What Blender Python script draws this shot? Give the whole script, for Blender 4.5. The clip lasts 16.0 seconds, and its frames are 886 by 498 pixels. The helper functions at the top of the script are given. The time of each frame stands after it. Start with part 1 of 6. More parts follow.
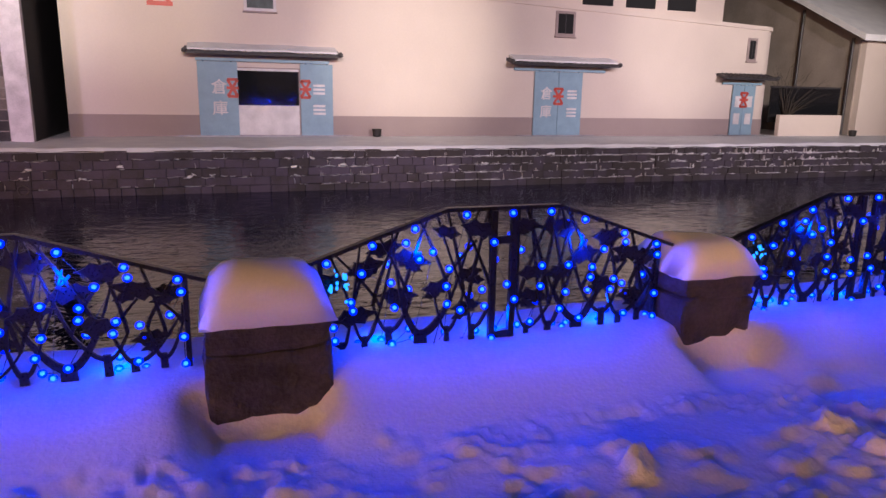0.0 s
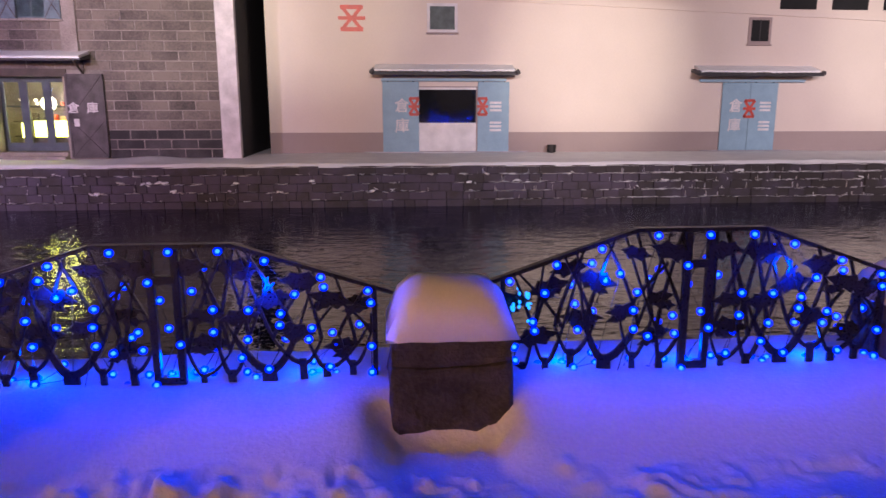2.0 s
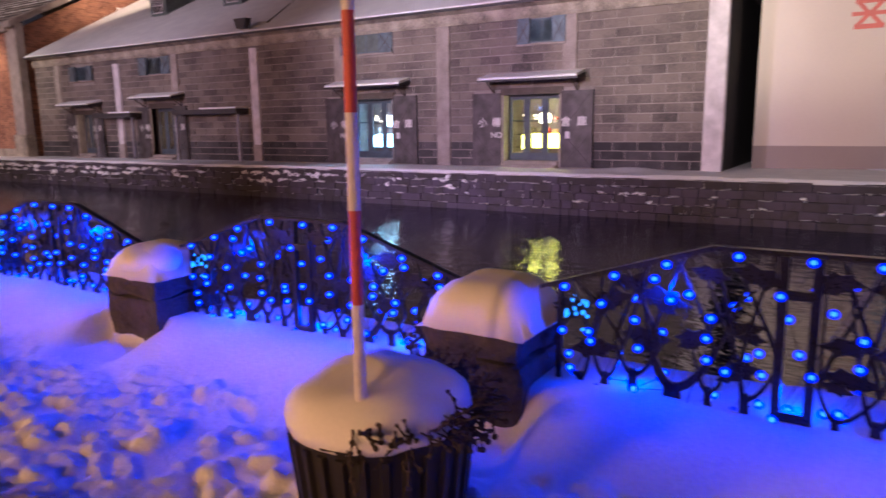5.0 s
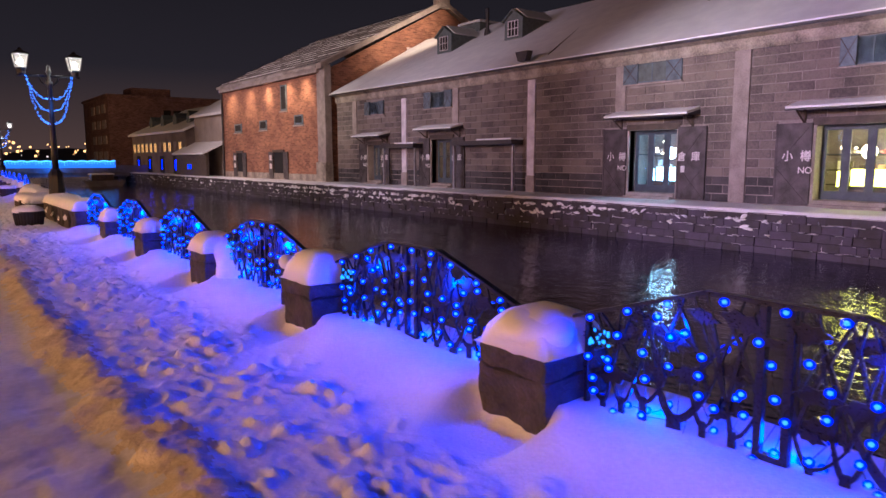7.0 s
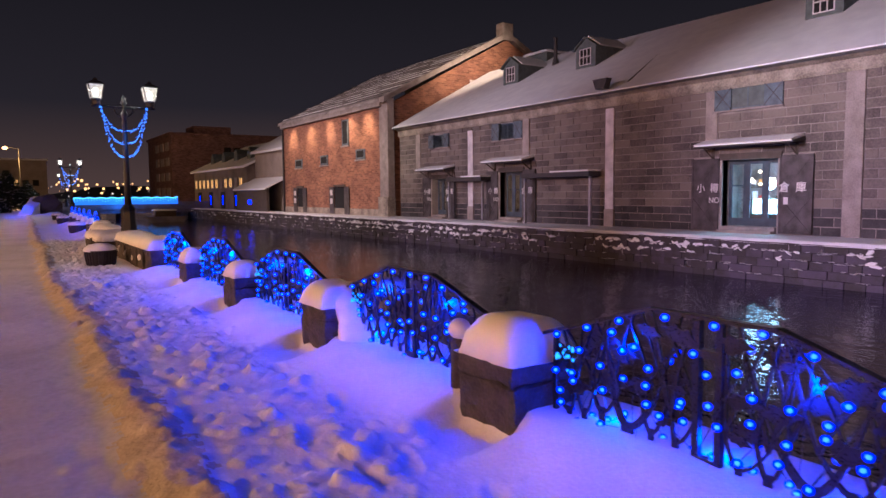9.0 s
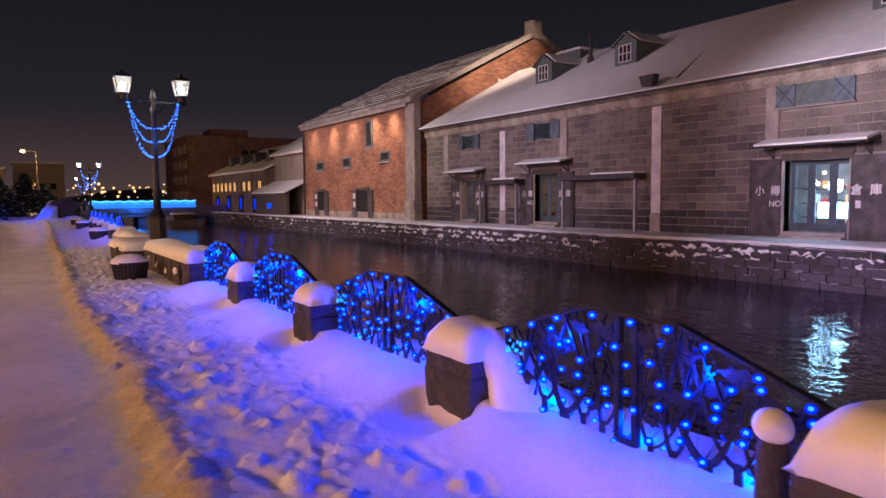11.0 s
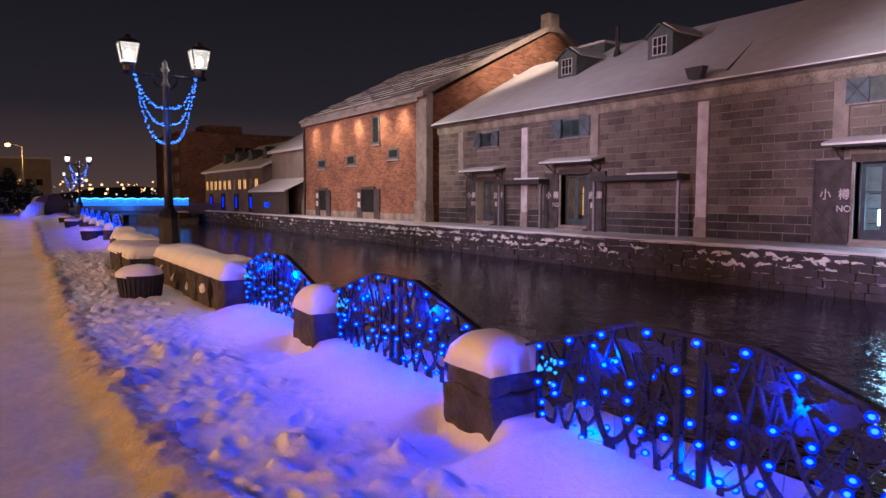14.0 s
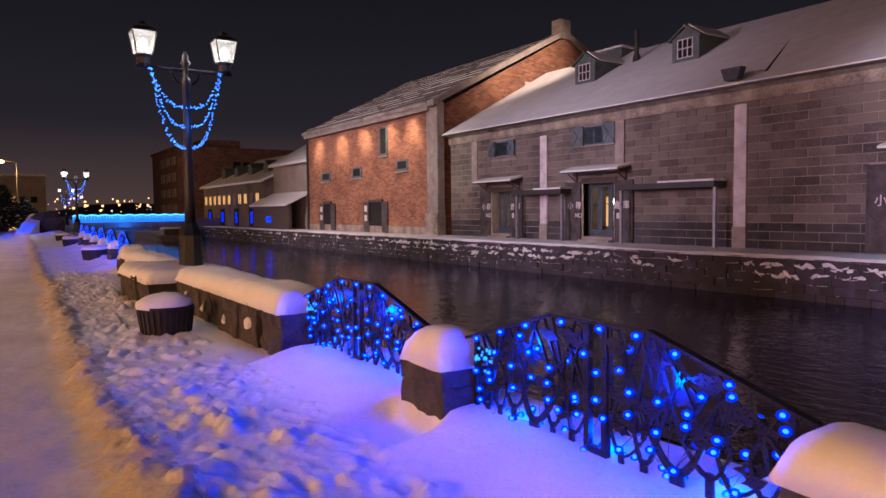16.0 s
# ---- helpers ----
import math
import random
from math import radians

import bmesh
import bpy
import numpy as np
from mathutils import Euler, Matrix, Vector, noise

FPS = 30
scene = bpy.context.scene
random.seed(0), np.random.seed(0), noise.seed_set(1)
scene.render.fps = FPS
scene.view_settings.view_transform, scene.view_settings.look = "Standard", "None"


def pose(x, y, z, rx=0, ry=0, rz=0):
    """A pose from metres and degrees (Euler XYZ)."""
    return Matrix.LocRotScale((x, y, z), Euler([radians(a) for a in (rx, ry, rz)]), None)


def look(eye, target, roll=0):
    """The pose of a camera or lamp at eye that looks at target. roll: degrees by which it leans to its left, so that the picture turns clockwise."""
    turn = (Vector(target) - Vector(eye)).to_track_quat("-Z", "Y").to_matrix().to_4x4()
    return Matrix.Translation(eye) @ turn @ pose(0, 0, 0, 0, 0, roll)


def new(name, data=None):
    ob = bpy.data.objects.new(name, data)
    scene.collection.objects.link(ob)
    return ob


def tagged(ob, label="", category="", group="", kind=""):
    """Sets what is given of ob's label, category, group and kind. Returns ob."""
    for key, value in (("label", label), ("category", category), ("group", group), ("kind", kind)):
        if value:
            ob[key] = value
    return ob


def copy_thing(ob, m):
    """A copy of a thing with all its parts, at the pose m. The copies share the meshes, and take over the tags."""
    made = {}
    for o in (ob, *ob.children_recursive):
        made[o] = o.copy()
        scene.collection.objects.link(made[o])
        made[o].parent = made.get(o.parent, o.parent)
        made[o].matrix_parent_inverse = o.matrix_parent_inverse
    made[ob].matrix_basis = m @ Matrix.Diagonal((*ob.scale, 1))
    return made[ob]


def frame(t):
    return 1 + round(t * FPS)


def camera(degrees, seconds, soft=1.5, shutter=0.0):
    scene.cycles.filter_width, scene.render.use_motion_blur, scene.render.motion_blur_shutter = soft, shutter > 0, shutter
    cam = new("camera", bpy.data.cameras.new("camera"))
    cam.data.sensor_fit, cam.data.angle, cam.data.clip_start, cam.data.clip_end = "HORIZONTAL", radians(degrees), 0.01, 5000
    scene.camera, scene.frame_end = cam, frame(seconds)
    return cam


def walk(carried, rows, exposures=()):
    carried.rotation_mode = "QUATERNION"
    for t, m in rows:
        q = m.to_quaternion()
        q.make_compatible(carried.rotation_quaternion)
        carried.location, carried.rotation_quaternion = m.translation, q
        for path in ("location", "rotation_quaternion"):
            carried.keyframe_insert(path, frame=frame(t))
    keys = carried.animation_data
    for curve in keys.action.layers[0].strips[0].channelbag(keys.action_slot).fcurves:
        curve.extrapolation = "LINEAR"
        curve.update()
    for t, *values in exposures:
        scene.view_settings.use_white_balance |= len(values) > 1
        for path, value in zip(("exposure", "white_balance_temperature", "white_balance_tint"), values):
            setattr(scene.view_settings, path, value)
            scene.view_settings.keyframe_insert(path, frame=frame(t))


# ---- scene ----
cam = camera(65.7, 16.0, shutter=0.25)
PATH = [
    (0, (-3.385, 0.2, 1.687), (-1.541, -0.434, 1.245), 1.1),
    (0.5, (-3.365, 0.231, 1.683), (-1.496, -0.33, 1.248), 1.1),
    (1, (-3.344, 0.252, 1.674), (-1.438, -0.184, 1.253), 1.0),
    (1.5, (-3.345, 0.256, 1.689), (-1.413, -0.051, 1.276), 0.3),
    (2, (-3.299, 0.267, 1.687), (-1.346, 0.11, 1.284), 0.0),
    (2.5, (-3.312, 0.305, 1.697), (-1.349, 0.282, 1.315), 0.3),
    (3, (-3.251, 0.355, 1.674), (-1.29, 0.487, 1.304), 0.1),
    (3.5, (-3.201, 0.452, 1.651), (-1.257, 0.751, 1.284), 0.4),
    (4, (-3.237, 0.608, 1.669), (-1.332, 1.097, 1.308), 0.0),
    (4.5, (-3.175, 0.86, 1.645), (-1.344, 1.578, 1.282), -0.7),
    (5, (-2.957, 1.235, 1.542), (-1.286, 2.276, 1.190), -0.7),
    (5.2, (-2.899, 1.383, 1.537), (-1.322, 2.563, 1.189), -0.8),
    (7.3, (-2.743, 3.178, 1.614), (-1.545, 4.759, 1.358), -0.2),
    (7.5, (-2.825, 3.401, 1.577), (-1.63, 4.985, 1.329), -0.5),
    (8, (-2.756, 3.98, 1.575), (-1.622, 5.613, 1.36), -0.5),
    (8.5, (-2.624, 4.525, 1.567), (-1.514, 6.178, 1.375), -0.5),
    (9, (-2.636, 5.178, 1.558), (-1.541, 6.844, 1.396), -0.5),
    (9.5, (-2.614, 5.754, 1.591), (-1.544, 7.437, 1.441), -0.1),
    (9.7, (-2.545, 5.968, 1.599), (-1.491, 7.661, 1.445), -0.3),
    (11.8, (-2.643, 8.517, 1.555), (-1.573, 10.2, 1.402), -0.7),
    (12, (-2.634, 8.782, 1.533), (-1.573, 10.471, 1.38), -0.8),
    (12.5, (-2.594, 9.325, 1.515), (-1.547, 11.023, 1.367), -0.3),
    (13, (-2.562, 9.811, 1.506), (-1.485, 11.49, 1.359), -0.2),
    (13.5, (-2.524, 10.434, 1.514), (-1.469, 12.128, 1.374), 0.1),
    (14, (-2.47, 10.997, 1.539), (-1.378, 12.666, 1.389), 0.1),
    (14.5, (-2.449, 11.567, 1.511), (-1.403, 13.266, 1.365), -0.2),
    (15, (-2.449, 12.118, 1.511), (-1.367, 13.794, 1.376), -0.3),
    (15.5, (-2.438, 12.833, 1.518), (-1.352, 14.507, 1.388), -0.7),
    (16, (-2.438, 13.329, 1.498), (-1.334, 14.993, 1.385), -0.6),
]
walk(cam, [(t, look(eye, target, roll)) for t, eye, target, roll in PATH], [(0, 0.0, 5650, 17), (16, 0.0, 5650, 17)])

# ---- world and large lights ----
world = bpy.data.worlds.new("night_sky")
scene.world = world
world.use_nodes = True
wn = world.node_tree
bg = wn.nodes["Background"]
wgeo = wn.nodes.new("ShaderNodeTexCoord")
wsep = wn.nodes.new("ShaderNodeSeparateXYZ")
wramp = wn.nodes.new("ShaderNodeValToRGB")
wn.links.new(wgeo.outputs["Generated"], wsep.inputs[0])
wn.links.new(wsep.outputs["Z"], wramp.inputs[0])
wn.links.new(wramp.outputs[0], bg.inputs[0])
wramp.color_ramp.elements[0].position = 0.0
wramp.color_ramp.elements[0].color = (0.078, 0.046, 0.037, 1)
wramp.color_ramp.elements[1].position = 0.35
wramp.color_ramp.elements[1].color = (0.0062, 0.0058, 0.0072, 1)
glow_stop = wramp.color_ramp.elements.new(0.12)
glow_stop.color = (0.0195, 0.0162, 0.0190, 1)
bg.inputs[1].default_value = 1.0


def lamp(kind, name, place, watts, colour, radius=0.1, target=None, cone=60, blend=1.0):
    d = bpy.data.lights.new(name, kind)
    d.energy, d.color, d.shadow_soft_size = watts, colour, radius
    ob = new(name, d)
    if kind == "SPOT":
        d.spot_size, d.spot_blend = radians(cone), blend
    ob.matrix_basis = look(place, target) if target else pose(*place)
    return ob


SODIUM = (1.0, 0.52, 0.16)
# unseen floodlights added above the street side, aimed over the canal at the facades
ROSE, MAUVE = (1.0, 0.81, 0.76), (1.0, 0.75, 0.99)
for fy, fz, ty, watts, cone, hue in ((-24, 10, -28, 30000, 46, ROSE), (-10, 10, -13, 25000, 46, ROSE), (2, 9, -1, 19000, 42, ROSE), (20, 8, 17, 31000, 44, MAUVE), (42, 8, 40, 12500, 46, MAUVE), (44, 20, 47, 17000, 46, ROSE), (62, 20, 70, 44000, 62, (1.0, 0.74, 0.66))):
    lamp("SPOT", "facade_flood", (-9, fy, fz), watts, hue, 0.4, (27, ty, 3.2), cone)
# softer unseen accents, added to brighten the upper walls
for fy, to, watts, cone in ((-9, (28.7, -9.3, 4.0), 34000, 17), (6, (28.7, 3.2, 6.6), 24000, 17), (-20, (28.7, -24, 4.4), 24000, 15), (10, (25.6, 9.4, 6.0), 30000, 20), (18, (25.6, 21.5, 6.7), 17000, 20), (50, (25.6, 53.5, 5.0), 15000, 11), (-14, (34, -37, 4.5), 42000, 22)):
    lamp("SPOT", "accent_flood", (-9, fy, 9), watts, (1.0, 0.86, 0.60), 0.2, to, cone)
# street lamps beside the road behind the promenade
for sy, watts in ((-18, 900), (1.2, 5600), (11.5, 3800), (22, 8000), (33, 4600), (70, 3600)):
    lamp("POINT", "street_light", (-22, sy, 6.2), watts, (1.0, 0.47, 0.17), 0.25)

# ---- materials ----


def mat(name, colour, rough=0.6, metal=0.0, vary=0.25, scale=2.0, fine=30.0, bump=0.2, dist=0.01, dark=None, spec=0.5, rand=0.0, island=0.0):
    """A surface with large stains, fine grain, uneven gloss and relief, at world size."""
    m = bpy.data.materials.new(name)
    m.use_nodes = True
    nt = m.node_tree
    p = nt.nodes["Principled BSDF"]
    geo = nt.nodes.new("ShaderNodeNewGeometry")
    big, small = nt.nodes.new("ShaderNodeTexNoise"), nt.nodes.new("ShaderNodeTexNoise")
    for n, s, d in ((big, scale, 5), (small, fine, 4)):
        n.inputs["Scale"].default_value, n.inputs["Detail"].default_value = s, d
        nt.links.new(geo.outputs["Position"], n.inputs["Vector"])
    dark = dark or tuple(c * (1 - vary) * 0.75 for c in colour)
    ramp = nt.nodes.new("ShaderNodeValToRGB")
    ramp.color_ramp.elements[0].position, ramp.color_ramp.elements[1].position = 0.32, 0.68
    ramp.color_ramp.elements[0].color, ramp.color_ramp.elements[1].color = (*dark, 1), (*colour, 1)
    mixf = nt.nodes.new("ShaderNodeMath")
    mixf.operation = "MULTIPLY_ADD"
    nt.links.new(small.outputs["Fac"], mixf.inputs[0])
    mixf.inputs[1].default_value = 0.45
    half = nt.nodes.new("ShaderNodeMath")
    half.operation = "MULTIPLY_ADD"
    nt.links.new(big.outputs["Fac"], half.inputs[0])
    half.inputs[1].default_value, half.inputs[2].default_value = 0.75, -0.1
    nt.links.new(half.outputs[0], mixf.inputs[2])
    last = mixf.outputs[0]
    for amount, node, socket in ((rand, "ShaderNodeObjectInfo", "Random"), (island, "ShaderNodeNewGeometry", "Random Per Island")):
        if amount:
            src = nt.nodes.new(node)
            add = nt.nodes.new("ShaderNodeMath")
            add.operation = "MULTIPLY_ADD"
            nt.links.new(src.outputs[socket], add.inputs[0])
            add.inputs[1].default_value = amount
            shift = nt.nodes.new("ShaderNodeMath")
            shift.operation = "SUBTRACT"
            nt.links.new(last, shift.inputs[0])
            shift.inputs[1].default_value = amount / 2
            nt.links.new(shift.outputs[0], add.inputs[2])
            last = add.outputs[0]
    nt.links.new(last, ramp.inputs[0])
    nt.links.new(ramp.outputs[0], p.inputs["Base Color"])
    rr = nt.nodes.new("ShaderNodeMapRange")
    rr.inputs["To Min"].default_value, rr.inputs["To Max"].default_value = max(0, rough - 0.12), min(1, rough + 0.12)
    nt.links.new(small.outputs["Fac"], rr.inputs["Value"])
    nt.links.new(rr.outputs[0], p.inputs["Roughness"])
    p.inputs["Metallic"].default_value = metal
    p.inputs["Specular IOR Level"].default_value = spec
    if bump:
        b = nt.nodes.new("ShaderNodeBump")
        b.inputs["Strength"].default_value, b.inputs["Distance"].default_value = bump, dist
        nt.links.new(mixf.outputs[0], b.inputs["Height"])
        nt.links.new(b.outputs[0], p.inputs["Normal"])
    return m


def glow(name, colour, strength, sample=False):
    m = bpy.data.materials.new(name)
    m.use_nodes = True
    p = m.node_tree.nodes["Principled BSDF"]
    p.inputs["Base Color"].default_value = (*(0.1 * c for c in colour), 1)
    p.inputs["Emission Color"].default_value = (*colour, 1)
    p.inputs["Emission Strength"].default_value = strength
    if not sample:
        m.cycles.emission_sampling = "NONE"
    return m


def glass(name, tint=(0.9, 0.95, 1.0)):
    m = bpy.data.materials.new(name)
    m.use_nodes = True
    p = m.node_tree.nodes["Principled BSDF"]
    p.inputs["Base Color"].default_value = (*tint, 1)
    p.inputs["Transmission Weight"].default_value = 1.0
    p.inputs["Roughness"].default_value, p.inputs["IOR"].default_value = 0.02, 1.45
    return m


SNOW = mat("snow", (0.86, 0.86, 0.88), 0.62, 0, 0.1, 1.2, 42, 0.6, 0.022, dark=(0.72, 0.72, 0.76))
SNOW_CAP = mat("packed_snow_cap", (0.88, 0.88, 0.90), 0.6, 0, 0.1, 3.0, 70, 0.15, 0.006, dark=(0.80, 0.80, 0.83))
SLUSH = mat("sandy_slush", (0.72, 0.62, 0.49), 0.6, 0, 0.2, 2.4, 34, 0.7, 0.03, dark=(0.47, 0.39, 0.30))
# packed snow, tinted blue-violet in place of the blue light reaching the path
PACKED = mat("packed_path_snow", (0.66, 0.65, 0.76), 0.55, 0, 0.2, 0.55, 22, 0.5, 0.02, dark=(0.43, 0.42, 0.50))
LAMP_IRON = mat("lamp_iron", (0.022, 0.022, 0.025), 0.45, 0.2, 0.3, 6, 60, 0.2, 0.003)
STONE = mat("post_stone", (0.085, 0.073, 0.071), 0.88, 0, 0.4, 5, 42, 1.0, 0.03, dark=(0.028, 0.025, 0.026))
IRON = mat("wrought_iron", (0.022, 0.025, 0.040), 0.30, 0.3, 0.3, 9, 90, 0.3, 0.003, dark=(0.009, 0.009, 0.012))
BLOCK = mat("tuff_block", (0.205, 0.168, 0.150), 0.9, 0, 0.3, 0.5, 14, 0.9, 0.03, dark=(0.060, 0.050, 0.050), rand=0.24, island=0.24)
DARK_BLOCK = mat("dark_plinth_block", (0.085, 0.075, 0.08), 0.85, 0, 0.3, 1.3, 16, 0.7, 0.02, dark=(0.03, 0.027, 0.03), rand=0.3, island=0.3)
MORTAR = mat("lime_mortar", (0.35, 0.305, 0.285), 0.95, 0, 0.35, 1.1, 20, 0.4, 0.01)
PILASTER = mat("rendered_pilaster", (0.40, 0.34, 0.32), 0.9, 0, 0.3, 1.5, 18, 0.4, 0.01)
WHITE_PILASTER = mat("pale_pilaster", (0.76, 0.70, 0.74), 0.85, 0, 0.2, 2, 25, 0.3, 0.01)
CORNICE = mat("weathered_cornice", (0.46, 0.40, 0.33), 0.9, 0, 0.4, 1.1, 14, 0.6, 0.02, dark=(0.12, 0.10, 0.09))
# violet cast in this stone colour stands in for blue light off the railing
QUAY = mat("quay_stone", (0.084, 0.069, 0.104), 0.85, 0, 0.4, 1.5, 14, 0.9, 0.03, dark=(0.045, 0.038, 0.04), rand=0.3, island=0.3)
QUAY_JOINT = mat("quay_joint", (0.060, 0.052, 0.066), 0.95, 0, 0.3, 2, 20, 0.4, 0.01)
PLASTER = mat("pink_plaster", (0.70, 0.605, 0.545), 0.85, 0, 0.06, 0.35, 12, 0.12, 0.006, dark=(0.645, 0.555, 0.50))
PLASTER_BASE = mat("brown_plaster_base", (0.36, 0.29, 0.28), 0.85, 0, 0.1, 0.6, 14, 0.12, 0.006, dark=(0.32, 0.255, 0.25))
GREY_PLASTER = mat("grey_plaster", (0.40, 0.34, 0.30), 0.9, 0, 0.15, 0.6, 12, 0.2, 0.006)
BLUE_DOOR = mat("pale_blue_paint", (0.28, 0.42, 0.53), 0.55, 0, 0.1, 2.2, 20, 0.1, 0.004, dark=(0.23, 0.35, 0.46))
WHITE_PAINT = mat("white_paint", (0.78, 0.74, 0.76), 0.5, 0, 0.05, 2, 30, 0.1, 0.003)
RED_PAINT = mat("red_paint", (0.62, 0.08, 0.05), 0.5, 0, 0.1, 3, 30, 0.1, 0.003)
TILE = mat("dark_roof_tile", (0.05, 0.045, 0.05), 0.5, 0, 0.3, 4, 30, 0.3, 0.01)
IRON_DOOR = mat("rusty_iron_door", (0.13, 0.115, 0.12), 0.65, 0.4, 0.4, 2, 24, 0.4, 0.008, dark=(0.05, 0.04, 0.042))
BLUE_SHUTTER = mat("blue_grey_shutter", (0.15, 0.20, 0.25), 0.6, 0.3, 0.3, 3, 24, 0.3, 0.006, dark=(0.07, 0.09, 0.11))


def brick_mat(name, light, deep, joint):
    """Coursed brickwork too far off to lay brick by brick: courses, stains and sunken joints."""
    m = mat(name, light, 0.9, 0, 0.3, 0.55, 9, 0.5, 0.02, dark=deep)
    nt = m.node_tree
    p = nt.nodes["Principled BSDF"]
    base = p.inputs["Base Color"].links[0].from_socket
    geo, sep, join = nt.nodes.new("ShaderNodeNewGeometry"), nt.nodes.new("ShaderNodeSeparateXYZ"), nt.nodes.new("ShaderNodeCombineXYZ")
    nt.links.new(geo.outputs["Position"], sep.inputs[0])
    along = nt.nodes.new("ShaderNodeMath")
    nt.links.new(sep.outputs["X"], along.inputs[0])
    nt.links.new(sep.outputs["Y"], along.inputs[1])
    nt.links.new(along.outputs[0], join.inputs[0])
    nt.links.new(sep.outputs["Z"], join.inputs[1])
    tex = nt.nodes.new("ShaderNodeTexBrick")
    tex.inputs["Scale"].default_value = 1.0
    tex.inputs["Brick Width"].default_value, tex.inputs["Row Height"].default_value = 0.46, 0.16
    tex.inputs["Mortar Size"].default_value, tex.inputs["Mortar Smooth"].default_value = 0.014, 0.3
    tex.inputs["Color1"].default_value, tex.inputs["Color2"].default_value = (0.62, 0.58, 0.56, 1), (1.25, 1.2, 1.15, 1)
    tex.inputs["Mortar"].default_value = (*joint, 1)
    nt.links.new(join.outputs[0], tex.inputs["Vector"])
    mul = nt.nodes.new("ShaderNodeMix")
    mul.data_type, mul.blend_type = "RGBA", "MULTIPLY"
    mul.inputs["Factor"].default_value = 1.0
    nt.links.new(base, mul.inputs["A"])
    nt.links.new(tex.outputs["Color"], mul.inputs["B"])
    nt.links.new(mul.outputs["Result"], p.inputs["Base Color"])
    return m


BRICK = brick_mat("red_brick", (0.37, 0.175, 0.108), (0.19, 0.085, 0.06), (1.15, 1.3, 1.3))
ROOF_SHEET = mat("dusted_roof_sheet", (0.42, 0.38, 0.37), 0.75, 0, 0.3, 0.8, 8, 0.4, 0.02, dark=(0.12, 0.105, 0.10))
DARK_WOOD = mat("dark_timber", (0.10, 0.075, 0.06), 0.7, 0, 0.3, 3, 40, 0.3, 0.006)
TEAL_WOOD = mat("blue_grey_timber", (0.075, 0.10, 0.13), 0.6, 0, 0.3, 3, 40, 0.3, 0.005, dark=(0.04, 0.05, 0.07))
GREEN_WOOD = mat("grey_green_boards", (0.13, 0.16, 0.16), 0.7, 0, 0.3, 3, 40, 0.3, 0.006)
# near-black colour that stands in for darkness in alleys, doorways and panes
BLACK = mat("black_for_darkness", (0.012, 0.012, 0.014), 0.9, 0, 0.1, 2, 20, 0.0)
STEEL = mat("grey_steel", (0.42, 0.40, 0.44), 0.45, 0.6, 0.2, 4, 50, 0.1, 0.003)
BARREL = mat("black_planter", (0.025, 0.022, 0.022), 0.6, 0, 0.3, 6, 50, 0.5, 0.008)
TWIG = mat("dry_twigs", (0.06, 0.045, 0.035), 0.9, 0, 0.3, 9, 60, 0.2, 0.003)
LEAF = mat("conifer_needles", (0.035, 0.055, 0.03), 0.9, 0, 0.3, 4, 40, 0.2, 0.01, island=0.3)
HILL = mat("far_hillside", (0.05, 0.05, 0.06), 0.95, 0, 0.3, 0.02, 0.3, 0.0)
RED_WALL = brick_mat("dark_red_brick", (0.24, 0.14, 0.135), (0.14, 0.08, 0.08), (1.1, 1.1, 1.1))
CONCRETE = mat("bridge_concrete", (0.25, 0.24, 0.26), 0.85, 0, 0.3, 1, 12, 0.3, 0.01)
GLASS = glass("window_glass")
LED = glow("blue_led", (0.002, 0.012, 1.0), 6.0)
# half-transparent glowing blue that imitates the halo seen round each light
LED_HALO = glow("blue_led_halo", (0.002, 0.014, 1.0), 3.0)
LED_HALO.node_tree.nodes["Principled BSDF"].inputs["Alpha"].default_value = 0.5
LED_CORE = glow("led_core", (0.05, 0.23, 1.0), 5.0)
LED_PALE = glow("pale_blue_led", (0.055, 0.22, 1.0), 4.2)
LED_PATCH = glow("cyan_led_box", (0.03, 0.26, 1.0), 2.6)
NET = glow("cyan_led_net", (0.035, 0.20, 1.0), 1.25)
NET_ROPE = glow("cyan_led_rope", (0.10, 0.50, 1.0), 2.2)
LANTERN = glow("lantern_glass", (1.0, 0.92, 0.76), 0.42)
LANTERN.node_tree.nodes["Principled BSDF"].inputs["Alpha"].default_value = 0.55
BULB = glow("lantern_bulb", (1.0, 0.95, 0.8), 9.0)
AMBER = glow("amber_window", (1.0, 0.50, 0.14), 1.0)
CASE_BLUE = glow("cold_display_case", (0.40, 0.82, 1.0), 22.0, True)
CASE_YELLOW = glow("yellow_display_case", (1.0, 0.92, 0.10), 15.0, True)
SHOP_WARM = glow("shop_lamp", (1.0, 0.78, 0.45), 7.0, True)
CITY = glow("city_light", (1.0, 0.50, 0.16), 2.6)
CITY_WHITE = glow("white_city_light", (1.0, 0.78, 0.66), 0.9)

WATER = bpy.data.materials.new("canal_water")
WATER.use_nodes = True
nt = WATER.node_tree
p = nt.nodes["Principled BSDF"]
p.inputs["Base Color"].default_value = (0.006, 0.008, 0.055, 1)
p.inputs["Roughness"].default_value, p.inputs["IOR"].default_value = 0.06, 1.33
geo = nt.nodes.new("ShaderNodeNewGeometry")
mapping = nt.nodes.new("ShaderNodeMapping")
mapping.inputs["Scale"].default_value = (1.0, 0.55, 1.0)
mapping.inputs["Rotation"].default_value = (0, 0, 0.25)
nt.links.new(geo.outputs["Position"], mapping.inputs["Vector"])
waves = nt.nodes.new("ShaderNodeTexNoise")
waves.inputs["Scale"].default_value, waves.inputs["Detail"].default_value = 3.4, 3.0
